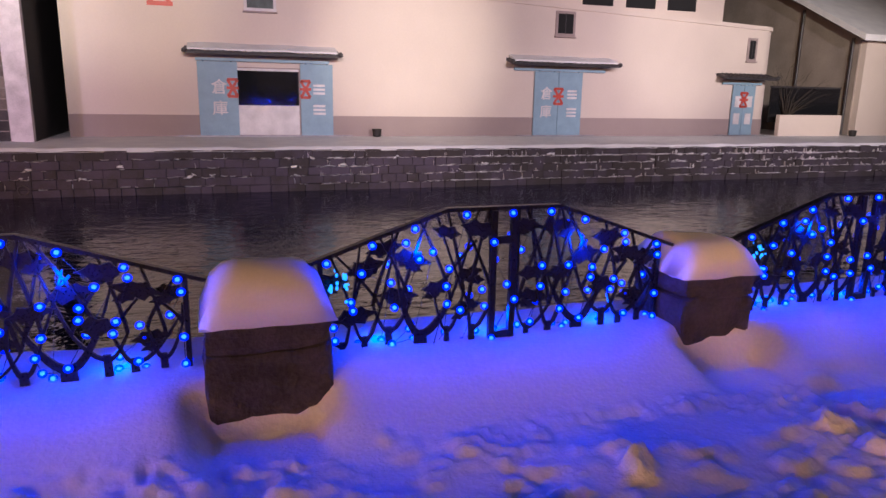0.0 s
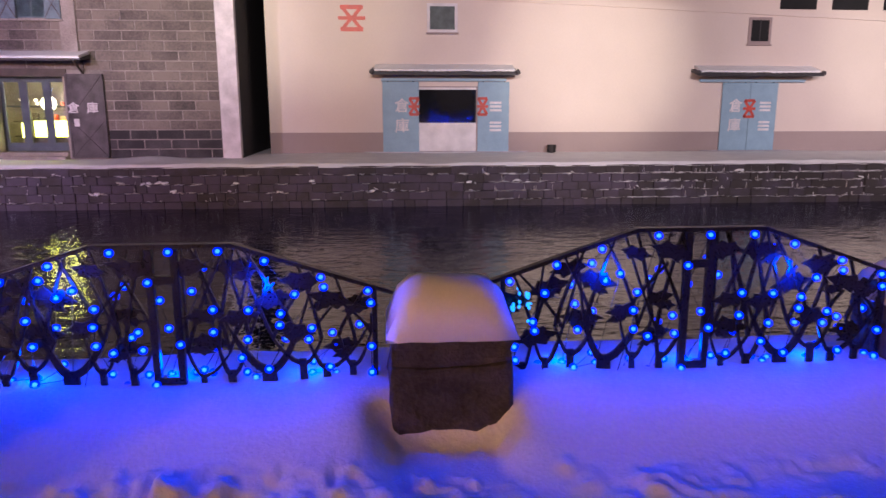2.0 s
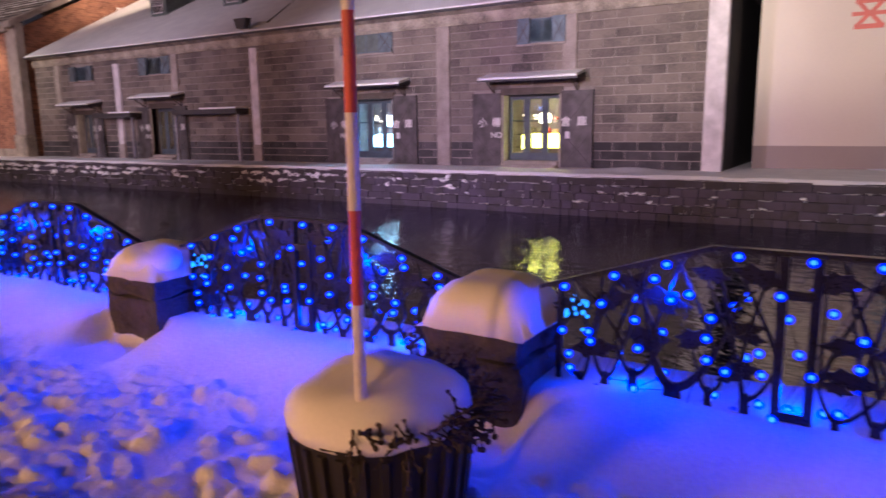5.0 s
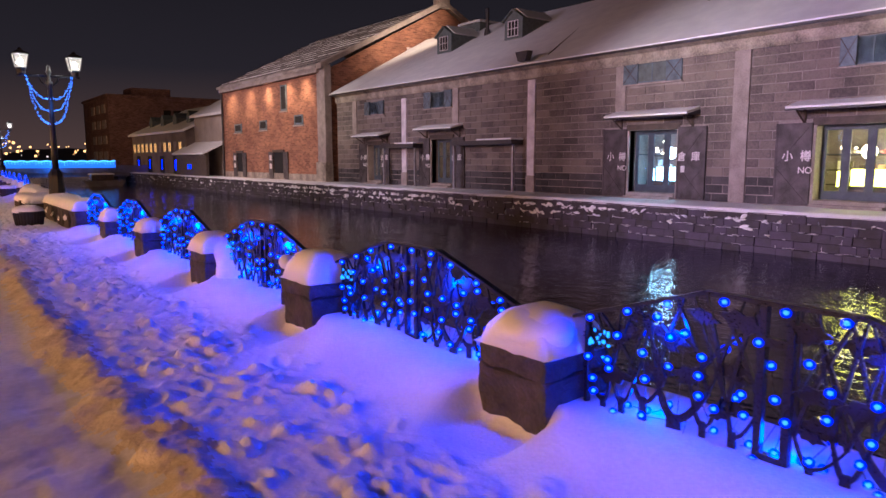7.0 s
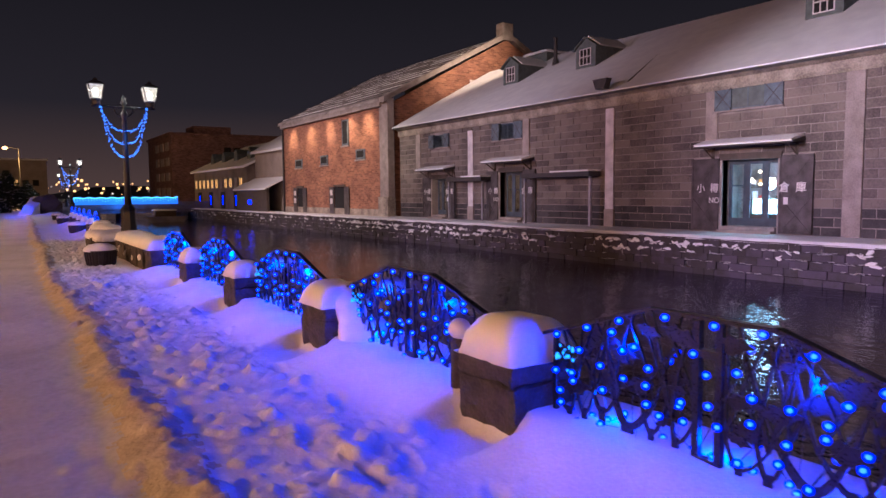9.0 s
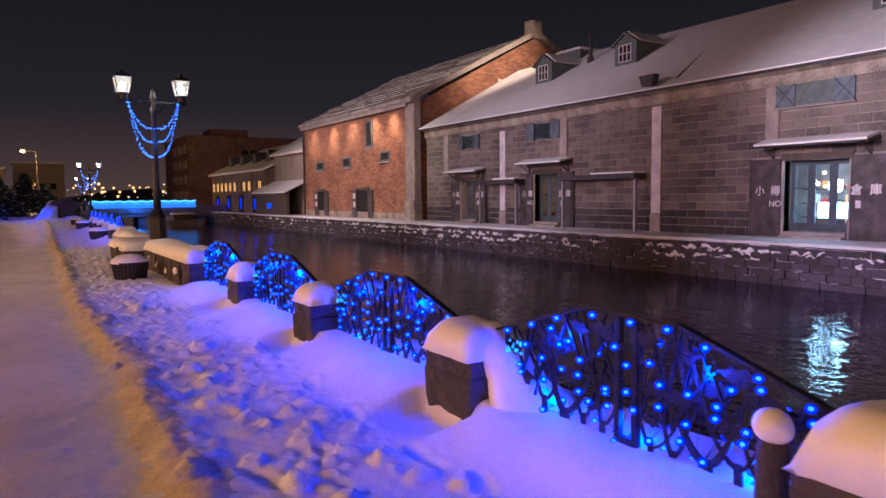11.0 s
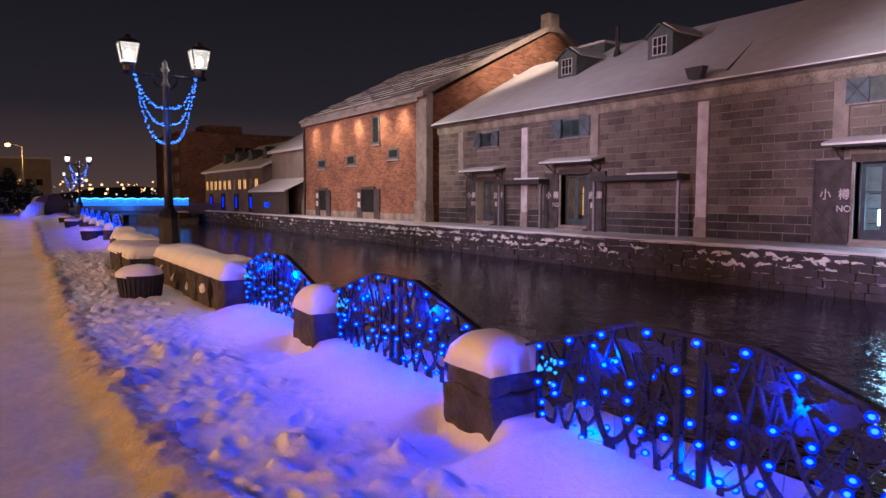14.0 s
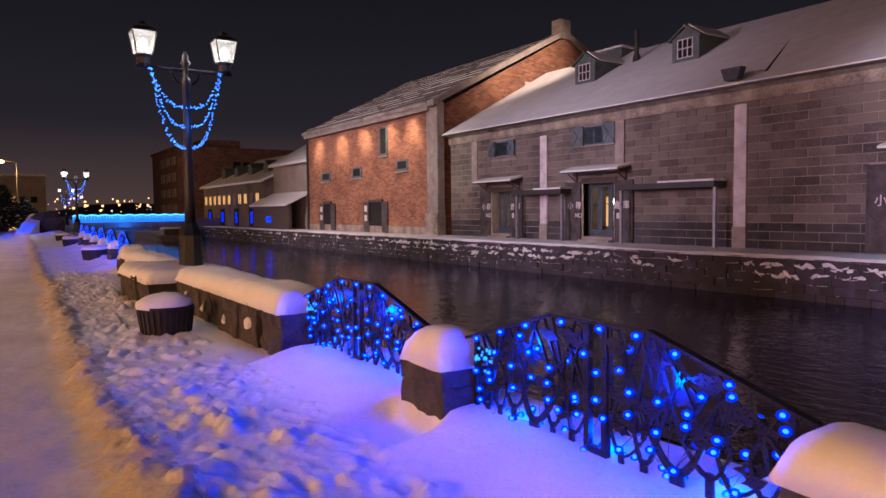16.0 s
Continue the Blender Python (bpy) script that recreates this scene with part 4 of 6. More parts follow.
def blue_door(y0, y1, roof0, roof1, closed, x=PINK_X, top=2.85, lettered=True):
    z0 = FAR_Z + 0.02
    d = thing("blue_warehouse_door", (x, (y0 + y1) / 2, FAR_Z), "pale blue sliding doors under a tiled canopy with snow", "door", "blue doors")
    w = (y1 - y0)
    bm = bmesh.new()
    prism(bm, [(x, top + 0.62), (x - 0.85, top + 0.40), (x - 0.88, top + 0.27), (x, top + 0.48)], "y", roof0, roof1)
    c = part("canopy", bm, TILE, d, "dark tiled canopy")
    for k in range(int((roof1 - roof0) / 0.3)):
        tl = bmesh.new()
        yy = roof0 + 0.15 + k * 0.3
        tube(tl, (x - 0.01, yy, top + 0.62), (x - 0.88, yy, top + 0.39), 0.045, 0.045, 6)
        part("tile", tl, TILE, c)
    for yy in (roof0, roof1):
        e = bmesh.new()
        ball(e, (x - 0.86, yy, top + 0.40), 0.13)
        part("end_tile", e, TILE, c)
    if closed != 2:
        sn = bmesh.new()
        prism(sn, [(x, top + 0.665), (x - 0.82, top + 0.425), (x - 0.84, top + 0.50), (x - 0.74, top + 0.55), (x, top + 0.78)], "y", roof0 + 0.12, roof1 - 0.12)
        bmesh.ops.subdivide_edges(sn, edges=[e for e in sn.edges if abs(e.verts[0].co.y - e.verts[1].co.y) > 1], cuts=24)
        part("snow_layer", rough(sn, 0.035, 1.6), SNOW_CAP, c, "layer of snow")
    part("door_track", boxed(x - 0.16, roof0 + 0.4, top + 0.02, x - 0.04, roof1 - 0.4, top + 0.16, 0.01), BLUE_DOOR, d, "pale blue sliding track")
    part("sill_rail", boxed(x - 0.2, y0 - 0.9, z0 - 0.02, x - 0.03, y1 + 0.9, z0 + 0.03), STEEL, d)
    if closed:
        leaves = ((y0, (y0 + y1) / 2 - 0.01), ((y0 + y1) / 2 + 0.01, y1))
    else:
        leaves = ((y0, y0 + 1.45), (y1 - 1.65, y1))
        a, b = y0 + 1.52, y1 - 1.6
        part("door_frame", boxed(x - 0.05, a - 0.12, z0, x + 0.02, b + 0.12, top - 0.2, 0.01), PLASTER_BASE, d)
        inner = part("white_door", boxed(x - 0.10, a, z0 + 0.05, x - 0.05, b, 1.02, 0.01), WHITE_PAINT, d, "white lower door panel")
        part("white_rim", boxed(x - 0.10, a, 2.5, x - 0.05, b, 2.6), WHITE_PAINT, d)
        part("pane", boxed(x - 0.085, a + 0.06, 1.02, x - 0.07, b - 0.06, 2.5), MIRROR_GLASS, d, "dark glass reflecting the night lights")
        # thin black sheet that stands in for the unlit inside
        part("lobby", boxed(x - 0.06, a, 1.0, x - 0.052, b, 2.5), BLACK, d)
    for k, (a, b) in enumerate(leaves):
        lf = part("door_leaf", boxed(x - 0.14, a, z0 + 0.02, x - 0.06, b, top, 0.012), BLUE_DOOR, d, "pale blue painted door leaf")
        rail = bmesh.new()
        for z in (z0 + 0.05, z0 + 0.75, top - 0.16):
            box(rail, x - 0.155, a + 0.03, z, x - 0.139, b - 0.03, z + 0.10, 0.004)
        part("door_rail", rail, BLUE_DOOR, lf)
        if not lettered:
            for z in (1.55, 0.6):
                part("sign_bar", boxed(x - 0.16, (a + b) / 2 - 0.2, z - 0.3, x - 0.145, (a + b) / 2 + 0.2, z + 0.3), WHITE_PAINT, lf, "white painted bar")
        elif k == 1:
            yy = (a + b) / 2 + (0.0 if closed else -0.05)
            lettering("倉", 0.66, x - 0.16, yy, 1.75, lf)
            lettering("庫", 0.66, x - 0.16, yy, 0.85, lf)
        else:
            yy = (a + b) / 2 - 0.1
            for z in (1.75, 0.85):
                for q in (-0.17, 0.0, 0.17):
                    part("sign_bar", boxed(x - 0.16, yy - 0.27, z + q - 0.05, x - 0.145, yy + 0.27, z + q + 0.05), WHITE_PAINT, lf, "white painted bars")
        m = bmesh.new()
        if not closed:
            hourglass(m, x - 0.142, b - 0.22 if k == 0 else a + 0.22, 1.75, 0.42, 0.72, 0.12)
            part("mark", m, RED_PAINT, lf, "red painted mark")
        elif k == 0:
            hourglass(m, x - 0.146, (y0 + y1) / 2, 1.65, 0.5, 0.75, 0.12)
            part("mark", m, RED_PAINT, lf, "red painted mark")
        else:
            m.free()
        for yy in (a + 0.25, b - 0.25):
            part("hanger", boxed(x - 0.13, yy - 0.04, top, x - 0.1, yy + 0.04, top + 0.14), TILE, lf)


MIRROR_GLASS = mat("dark_night_glass", (0.012, 0.013, 0.016), 0.0, 0, 0.1, 2, 20, 0.0, spec=1.0)
blue_door(-5.35, 0.45, -5.6, 0.9, 0)
blue_door(-18.2, -15.5, -19.9, -13.95, 1)
blue_door(-29.3, -27.75, -30.1, -26.6, 2, PINK_X, 2.45, False)
plain_window(-29.15, -28.5, 3.75, 5.0, False)

bucket = thing("iron_bucket", (28.2, -7.3, FAR_Z), "small dark bucket standing by the plaster wall", "bucket")
b = bmesh.new()
turned(b, [(0.10, 0), (0.18, 0.02), (0.22, 0.34), (0.235, 0.36), (0.20, 0.36), (0.19, 0.3)], (28.2, -7.3, FAR_Z))
part("bucket_body", b, BARREL, bucket)
b2 = thing("iron_bucket", (27.6, -35.8, FAR_Z), "small dark bucket standing on the far quay", "bucket")
b = bmesh.new()
turned(b, [(0.10, 0), (0.18, 0.02), (0.22, 0.34), (0.235, 0.36), (0.20, 0.36), (0.19, 0.3)], (27.6, -35.8, FAR_Z))
part("bucket_body", b, BARREL, b2)

# yard beyond the rounded corner
yard = solo("yard_wall", boxed(28.3, -35.6, FAR_Z - 0.2, 28.6, -30.95, 0.86, 0.03), PLASTER, "low plastered yard wall", "wall", "structure")
fence = thing("dark_glass_screen", (29.2, -33.4, 0.8), "dark screen standing behind the low yard wall", "screen")
part("screen_panel", boxed(29.2, -36.2, 0.4, 29.3, -31.0, 2.4), MIRROR_GLASS, fence)
part("screen_frame", boxed(29.15, -36.2, 2.38, 29.35, -31.0, 2.48), TILE, fence)
south = thing("gabled_plaster_building", (29, -38, FAR_Z), "grey plastered building with a broad snowy gable roof", "building")
bm = bmesh.new()
prism(bm, [(29.0, FAR_Z - 0.3), (50, FAR_Z - 0.3), (50, 11.5), (43, 12.5), (29.0, 5.6)], "y", -37.5, -37.0)
part("side_gable", bm, GREY_PLASTER, south)
part("front_wall", boxed(28.6, -60, FAR_Z - 0.3, 29.0, -37.1, 5.2), PLASTER, south)
bm = bmesh.new()
prism(bm, [(28.0, 5.15), (43, 12.6), (43, 13.0), (28.0, 5.5)], "y", -62, -36.2)
part("roof", bm, SNOW, south, "snowy roof slope")
for y in (-36.9,):
    part("drainpipe", tube(bmesh.new(), (29.4, y, FAR_Z), (29.4, y, 5.4), 0.09), TILE, south)
    part("drainpipe", tube(bmesh.new(), (33.4, y, FAR_Z), (33.4, y, 7.4), 0.09), TILE, south)
shrub = thing("bare_shrub", (28.9, -32.0, FAR_Z), "leafless shrub with fine bare branches", "shrub")
r = random.Random(9)
for k in range(26):
    bm = bmesh.new()
    at, d = Vector((28.9, -32.0, 0.5)), Vector((r.uniform(-0.15, 0.25), r.uniform(-0.9, 0.35), r.uniform(0.5, 1.0))).normalized()
    for q in range(6):
        nxt = at + d * r.uniform(0.4, 0.7)
        tube(bm, at, nxt, 0.025 - 0.0035 * q, 0.021 - 0.0035 * q, 4)
        at, d = nxt, (d + Vector((r.uniform(-0.25, 0.25), r.uniform(-0.35, 0.25), r.uniform(-0.3, 0.15)))).normalized()
    part("branch", bm, TWIG, shrub)

# ---- far side: the brick warehouse and what follows it ----
brick = thing("brick_warehouse", (BRICK_X, 67, FAR_Z), "tall red brick warehouse with a steep snowy gable roof", "warehouse")
B0, B1 = 55.0, 79.0
part("wall", boxed(BRICK_X, B0 + 1.0, FAR_Z - 0.4, BRICK_X + 0.4, B1, 8.8), BRICK, brick, "red brick wall washed by eave lights")
GXR, GZR = 37.3, 15.6
bm = bmesh.new()
prism(bm, [(BRICK_X + 0.2, FAR_Z), (50, FAR_Z), (50, 8.9), (GXR, GZR - 0.2), (BRICK_X + 0.2, 8.9)], "y", B0 + 0.15, B0 + 0.55)
part("gable_wall", bm, BRICK, brick, "orange-red brick gable")
for s, xa, xb in ((1, BRICK_X - 0.45, GXR), (-1, 50.2, GXR)):
    bm = bmesh.new()
    prism(bm, [(xa, 9.0), (xb, GZR), (xb, GZR + 0.45), (xa, 9.42)], "y", B0 - 0.15, B0 + 0.75)
    part("gable_coping", bm, PILASTER, brick, "pale stone gable coping")
bm = bmesh.new()
prism(bm, [(BRICK_X - 0.5, 9.1), (GXR, GZR - 0.05), (50.3, 9.1), (50.3, 9.3), (GXR, GZR + 0.2), (BRICK_X - 0.5, 9.35)], "y", B0 + 0.75, B1 + 0.3)
part("roof", bm, ROOF_SHEET, brick, "grey roof sheeting thinly dusted with snow")
rr = random.Random(14)
for k in range(13):      # sheet joints and snow guards, with snow lying in broken strips behind them
    f = 0.04 + 0.074 * k
    cx, cz = BRICK_X - 0.5 + (GXR - BRICK_X + 0.5) * f, 9.35 + (GZR + 0.2 - 9.35) * f
    bm = bmesh.new()
    tube(bm, (cx, B0 + 0.8, cz + 0.03), (cx, B1 + 0.25, cz + 0.03), 0.06, 0.06, 5)
    part("snow_guard", bm, TILE, brick)
    y = B0 + 0.9 + rr.uniform(0, 1.5)
    while y < B1 - 1:
        ln = rr.uniform(1.2, 6.0)
        e, wide = min(B1 + 0.2, y + ln), rr.uniform(0.10, 0.42)
        if rr.random() < 0.8:
            bm = bmesh.new()
            dz = wide * (GZR - 9.1) / (GXR - BRICK_X)
            prism(bm, [(cx + 0.05, cz + 0.03), (cx + 0.05, cz + 0.11), (cx + 0.05 + wide * 0.6, cz + 0.12 + dz * 0.6), (cx + 0.05 + wide, cz + dz + 0.03)], "y", y, e)
            part("snow_strip", rough(bm, 0.03, 1.3, k), SNOW_CAP, brick, "strip of snow behind a snow guard")
        y = e + rr.uniform(0.2, 1.6)
part("cornice", boxed(BRICK_X - 0.35, B0 + 0.9, 8.75, BRICK_X + 0.1, B1 + 0.2, 9.3, 0.06), PILASTER, brick, "pale stone cornice")
part("corner_pier", boxed(BRICK_X - 0.12, B0 - 0.1, FAR_Z - 0.2, BRICK_X + 0.5, B0 + 1.35, 9.35, 0.03), PILASTER, brick, "grey stone corner pier")
part("pier_foot", boxed(BRICK_X - 0.25, B0 - 0.2, FAR_Z - 0.2, BRICK_X + 0.5, B0 + 1.5, 1.3, 0.03), CORNICE, brick)
part("plinth", boxed(BRICK_X - 0.08, B0 + 1.5, FAR_Z - 0.2, BRICK_X + 0.1, B1, 0.25, 0.02), CORNICE, brick)
part("chimney", boxed(GXR - 0.6, B0 - 0.1, GZR - 0.3, GXR + 0.6, B0 + 0.9, GZR + 1.25, 0.04), PILASTER, brick, "square stone chimney")
part("downpipe", tube(bmesh.new(), (BRICK_X - 0.15, B1 - 0.15, FAR_Z), (BRICK_X - 0.15, B1 - 0.15, 8.8), 0.1), TILE, brick)
part("gable_window", boxed(33.2, B0 + 0.1, 10.4, 34.9, B0 + 0.2, 11.5), WHITE_PAINT, brick)
for y0, y1, z0, z1, lit in ((73.6, 75.6, 4.35, 5.25, 0), (67.1, 68.9, 4.4, 5.35, 1), (59.2, 61.0, 4.6, 5.5, 0), (62.4, 63.8, 6.0, 8.35, 2)):
    w = part("window", boxed(BRICK_X - 0.06, y0, z0, BRICK_X + 0.02, y1, z1, 0.01), BLUE_SHUTTER, brick, "small grey-framed window")
    part("pane", boxed(BRICK_X - 0.075, y0 + 0.25, z0 + 0.18, BRICK_X - 0.055, y1 - 0.25, z1 - 0.15), BLACK, w)
    part("sill", boxed(BRICK_X - 0.14, y0 - 0.15, z0 - 0.12, BRICK_X, y1 + 0.15, z0, 0.01), PILASTER, w)
for y0, y1 in ((72.5, 76.1), (62.4, 66.7)):
    # flat black panel on the wall, its colour replacing the dark interior
    d = part("doorway", boxed(BRICK_X - 0.03, y0 + 1.0, FAR_Z, BRICK_X + 0.02, y1 - 1.0, 2.2), BLACK, brick, "black panel standing for a dark open doorway")
    part("door_lintel", boxed(BRICK_X - 0.15, y0 + 0.9, 2.2, BRICK_X, y1 - 0.9, 2.45, 0.02), DARK_WOOD, d)
    for a, b in ((y0, y0 + 1.0), (y1 - 1.0, y1)):
        lf = part("iron_shutter", boxed(BRICK_X - 0.14, a, FAR_Z + 0.05, BRICK_X - 0.07, b, 2.25, 0.01), IRON_DOOR, d)
        if b == y1:
            for z in (1.7, 0.9):
                part("sign_bar", boxed(BRICK_X - 0.16, a + 0.25, z - 0.25, BRICK_X - 0.141, b - 0.25, z + 0.25), WHITE_PAINT, lf, "white painted bar")
for y in (58.5, 62.0, 66.5, 71.0, 76.0):
    lamp("SPOT", "eave_spot", (BRICK_X - 1.5, y, 8.55), 620, (1.0, 0.66, 0.34), 0.1, (BRICK_X + 0.1, y, 6.6), 105)
lamp("SPOT", "gable_spot", (31, 44.5, 17.0), 11000, (1.0, 0.70, 0.44), 0.3, (32.6, 55.2, 13.4), 62)

lean = thing("gabled_annex", (25.5, 87, FAR_Z), "pale gabled annex with a low snowy lean-to", "building")
bm = bmesh.new()
prism(bm, [(25.6, FAR_Z), (45, FAR_Z), (45, 9), (36, 12.5), (25.6, 6.6)], "y", 80.2, 80.5)
part("wall", bm, PLASTER, lean)
part("front_wall", boxed(25.5, 79.3, FAR_Z, 25.8, 91, 6.8), GREY_PLASTER, lean)
bm = bmesh.new()
prism(bm, [(25.6, 3.4), (22.9, 2.1), (22.9, 2.3), (25.6, 3.7)], "y", 80.3, 92.0)
part("lean_to_roof", bm, SNOW_CAP, lean, "snowy lean-to roof")
part("lean_to_wall", boxed(23.3, 80.6, FAR_Z, 23.6, 91.8, 2.3), DARK_WOOD, lean)
part("lit_pane", boxed(23.25, 86, 0.45, 23.3, 87.2, 0.95), LED, lean, "window with blue light")
bm = bmesh.new()
prism(bm, [(25.0, 6.6), (36, 12.7), (36, 13.0), (25.0, 6.9)], "y", 79.3, 91.2)
part("roof", bm, SNOW, lean)

row = thing("stone_row_building", (24.5, 105, FAR_Z), "low stone warehouse with amber windows and snowy roof", "building")
part("wall", boxed(24.5, 91.5, FAR_Z - 0.3, 25, 118, 5.2), BLOCK, row)
part("end_wall", boxed(24.5, 91.2, FAR_Z - 0.3, 38, 91.6, 5.2), BLOCK, row)
bm = bmesh.new()
prism(bm, [(24.5, 5.1), (33, 9.0), (42, 5.1)], "y", 91.2, 91.6)
part("gable", bm, BLOCK, row)
bm = bmesh.new()
prism(bm, [(24.0, 4.95), (33, 9.2), (33, 9.5), (24.0, 5.25)], "y", 90.8, 118.3)
part("roof", bm, SNOW, row, "snowy roof slope")
for k in range(11):
    y = 93.0 + k * 2.28
    w = part("window", boxed(24.42, y, 2.5, 24.5, y + 1.15, 3.85), PILASTER, row)
    if k % 3 != 1 or k > 4:
        part("pane", boxed(24.40, y + 0.1, 2.6, 24.43, y + 1.05, 3.75), AMBER, w, "amber lit pane")
        part("glazing_bar", boxed(24.38, y + 0.5, 2.6, 24.40, y + 0.62, 3.75), DARK_WOOD, w)
for k in range(4):
    y = 95 + k * 6.2
    # no opening here: black panel painted as the dark inside
    d = part("doorway", boxed(24.44, y, FAR_Z, 24.5, y + 1.9, 2.0), BLACK, row, "black panel as a dark doorway with blue light")
    part("blue_door_light", boxed(24.40, y + 0.78, 0.2, 24.44, y + 1.05, 1.5), LED, d)
for k in range(4):
    bm = bmesh.new()
    y = 95 + k * 6
    prism(bm, [(y, 6.2), (y + 1.6, 6.2), (y + 1.6, 7.2), (y + 0.8, 7.9), (y, 7.2)], "x", 26.3, 29.0)
    part("dormer", bm, GREEN_WOOD, row, "small roof dormer")

block = thing("brick_office_block", (34, 140, FAR_Z), "dark multi-storey brick block beyond the bridge", "building")
part("wall", boxed(25.5, 138, FAR_Z, 60, 160, 12.6), RED_WALL, block)
part("parapet", boxed(25.2, 137.7, 12.6, 60, 160, 13.1), RED_WALL, block)
part("roof_box", boxed(30, 140, 13.1, 37, 146, 14.6), RED_WALL, block)
for k in range(4):
    for q in range(3):
        part("window", boxed(25.3, 140 + 4.5 * q, 1.5 + 2.8 * k, 25.5, 142.6 + 4.5 * q, 3.0 + 2.8 * k), PILASTER, block)
for k in range(3):
    part("window", boxed(35 + 1.8 * k, 137.9, 8.8, 36.3 + 1.8 * k, 138, 10.6), BLACK, block)

bridge = thing("canal_bridge", (13, 110, WATER_Z), "low road bridge draped with glowing cyan light nets", "bridge")
part("deck", boxed(1, 109.4, -0.35, 26, 116, 0.28, 0.05), CONCRETE, bridge)
part("girder", boxed(1, 109.7, -0.85, 26, 110.1, -0.35), CONCRETE, bridge)
part("parapet", boxed(2, 109.45, 0.28, 25.5, 109.7, 0.7), CONCRETE, bridge)
pts = [(6.4 + 0.25 * k * 0.68, 1.22 + 0.13 * abs(math.sin(k * 0.25 * math.pi / 2.1))) for k in range(81)]
bm = bmesh.new()
prism(bm, [(6.4, 0.4)] + pts + [(20.0, 0.4)], "y", 109.25, 109.42)
part("light_net", bm, NET, bridge, "glowing cyan light net")
for k in range(80):
    a, c = pts[k], pts[k + 1]
    part("light_rope", tube(bmesh.new(), (a[0], 109.2, a[1]), (c[0], 109.2, c[1]), 0.085, 0.085, 6), NET_ROPE, bridge, "bright rope of lights")
    if k % 2 == 0:
        part("light_strand", tube(bmesh.new(), (a[0], 109.2, a[1]), (a[0] + 0.05, 109.2, a[1] - 0.35 - 0.2 * ((k * 7) % 5) / 4), 0.035, 0.02, 5), NET_ROPE, bridge)
for x in (5, 13, 21):
    part("pier", boxed(x - 0.5, 110, WATER_Z - 0.5, x + 0.5, 115, -0.35), CONCRETE, bridge)
lamp("POINT", "bridge_net_light", (12, 108.0, 0.6), 300, (0.03, 0.22, 1.0), 0.6)
# ---- near side: railing posts ----
CAP = {-3: (0.26, 1.0), -2: (0.26, 2.0), -1: (0.22, 3.0), 0: (0.245, 4.2), 1: (0.245, 5.0), 2: (0.20, 6.4), 3: (0.25, 7.0), 4: (0.21, 8.3), 5: (0.20, 9.0), 6: (0.24, 10.6)}
POST_LABEL = {2: "squat dark stone railing post with lumpy broken snow", 4: "squat dark stone railing post with snow sliding down its side"}


SEAT = {-1: (-2.88, 0.56, 0.06, 0.60), 0: (-0.05, 0.62, 0.0, 0.56), 1: (2.925, 0.57, 0.0, 0.52), 2: (5.79, 0.56, 0.0, 0.50), 3: (8.71, 0.58, 0.0, 0.505),
        4: (11.60, 0.60, 0.0, 0.475), 5: (14.52, 0.51, 0.02, 0.48), 6: (17.38, 0.56, 0.05, 0.45)}      # along, width, set-back, height


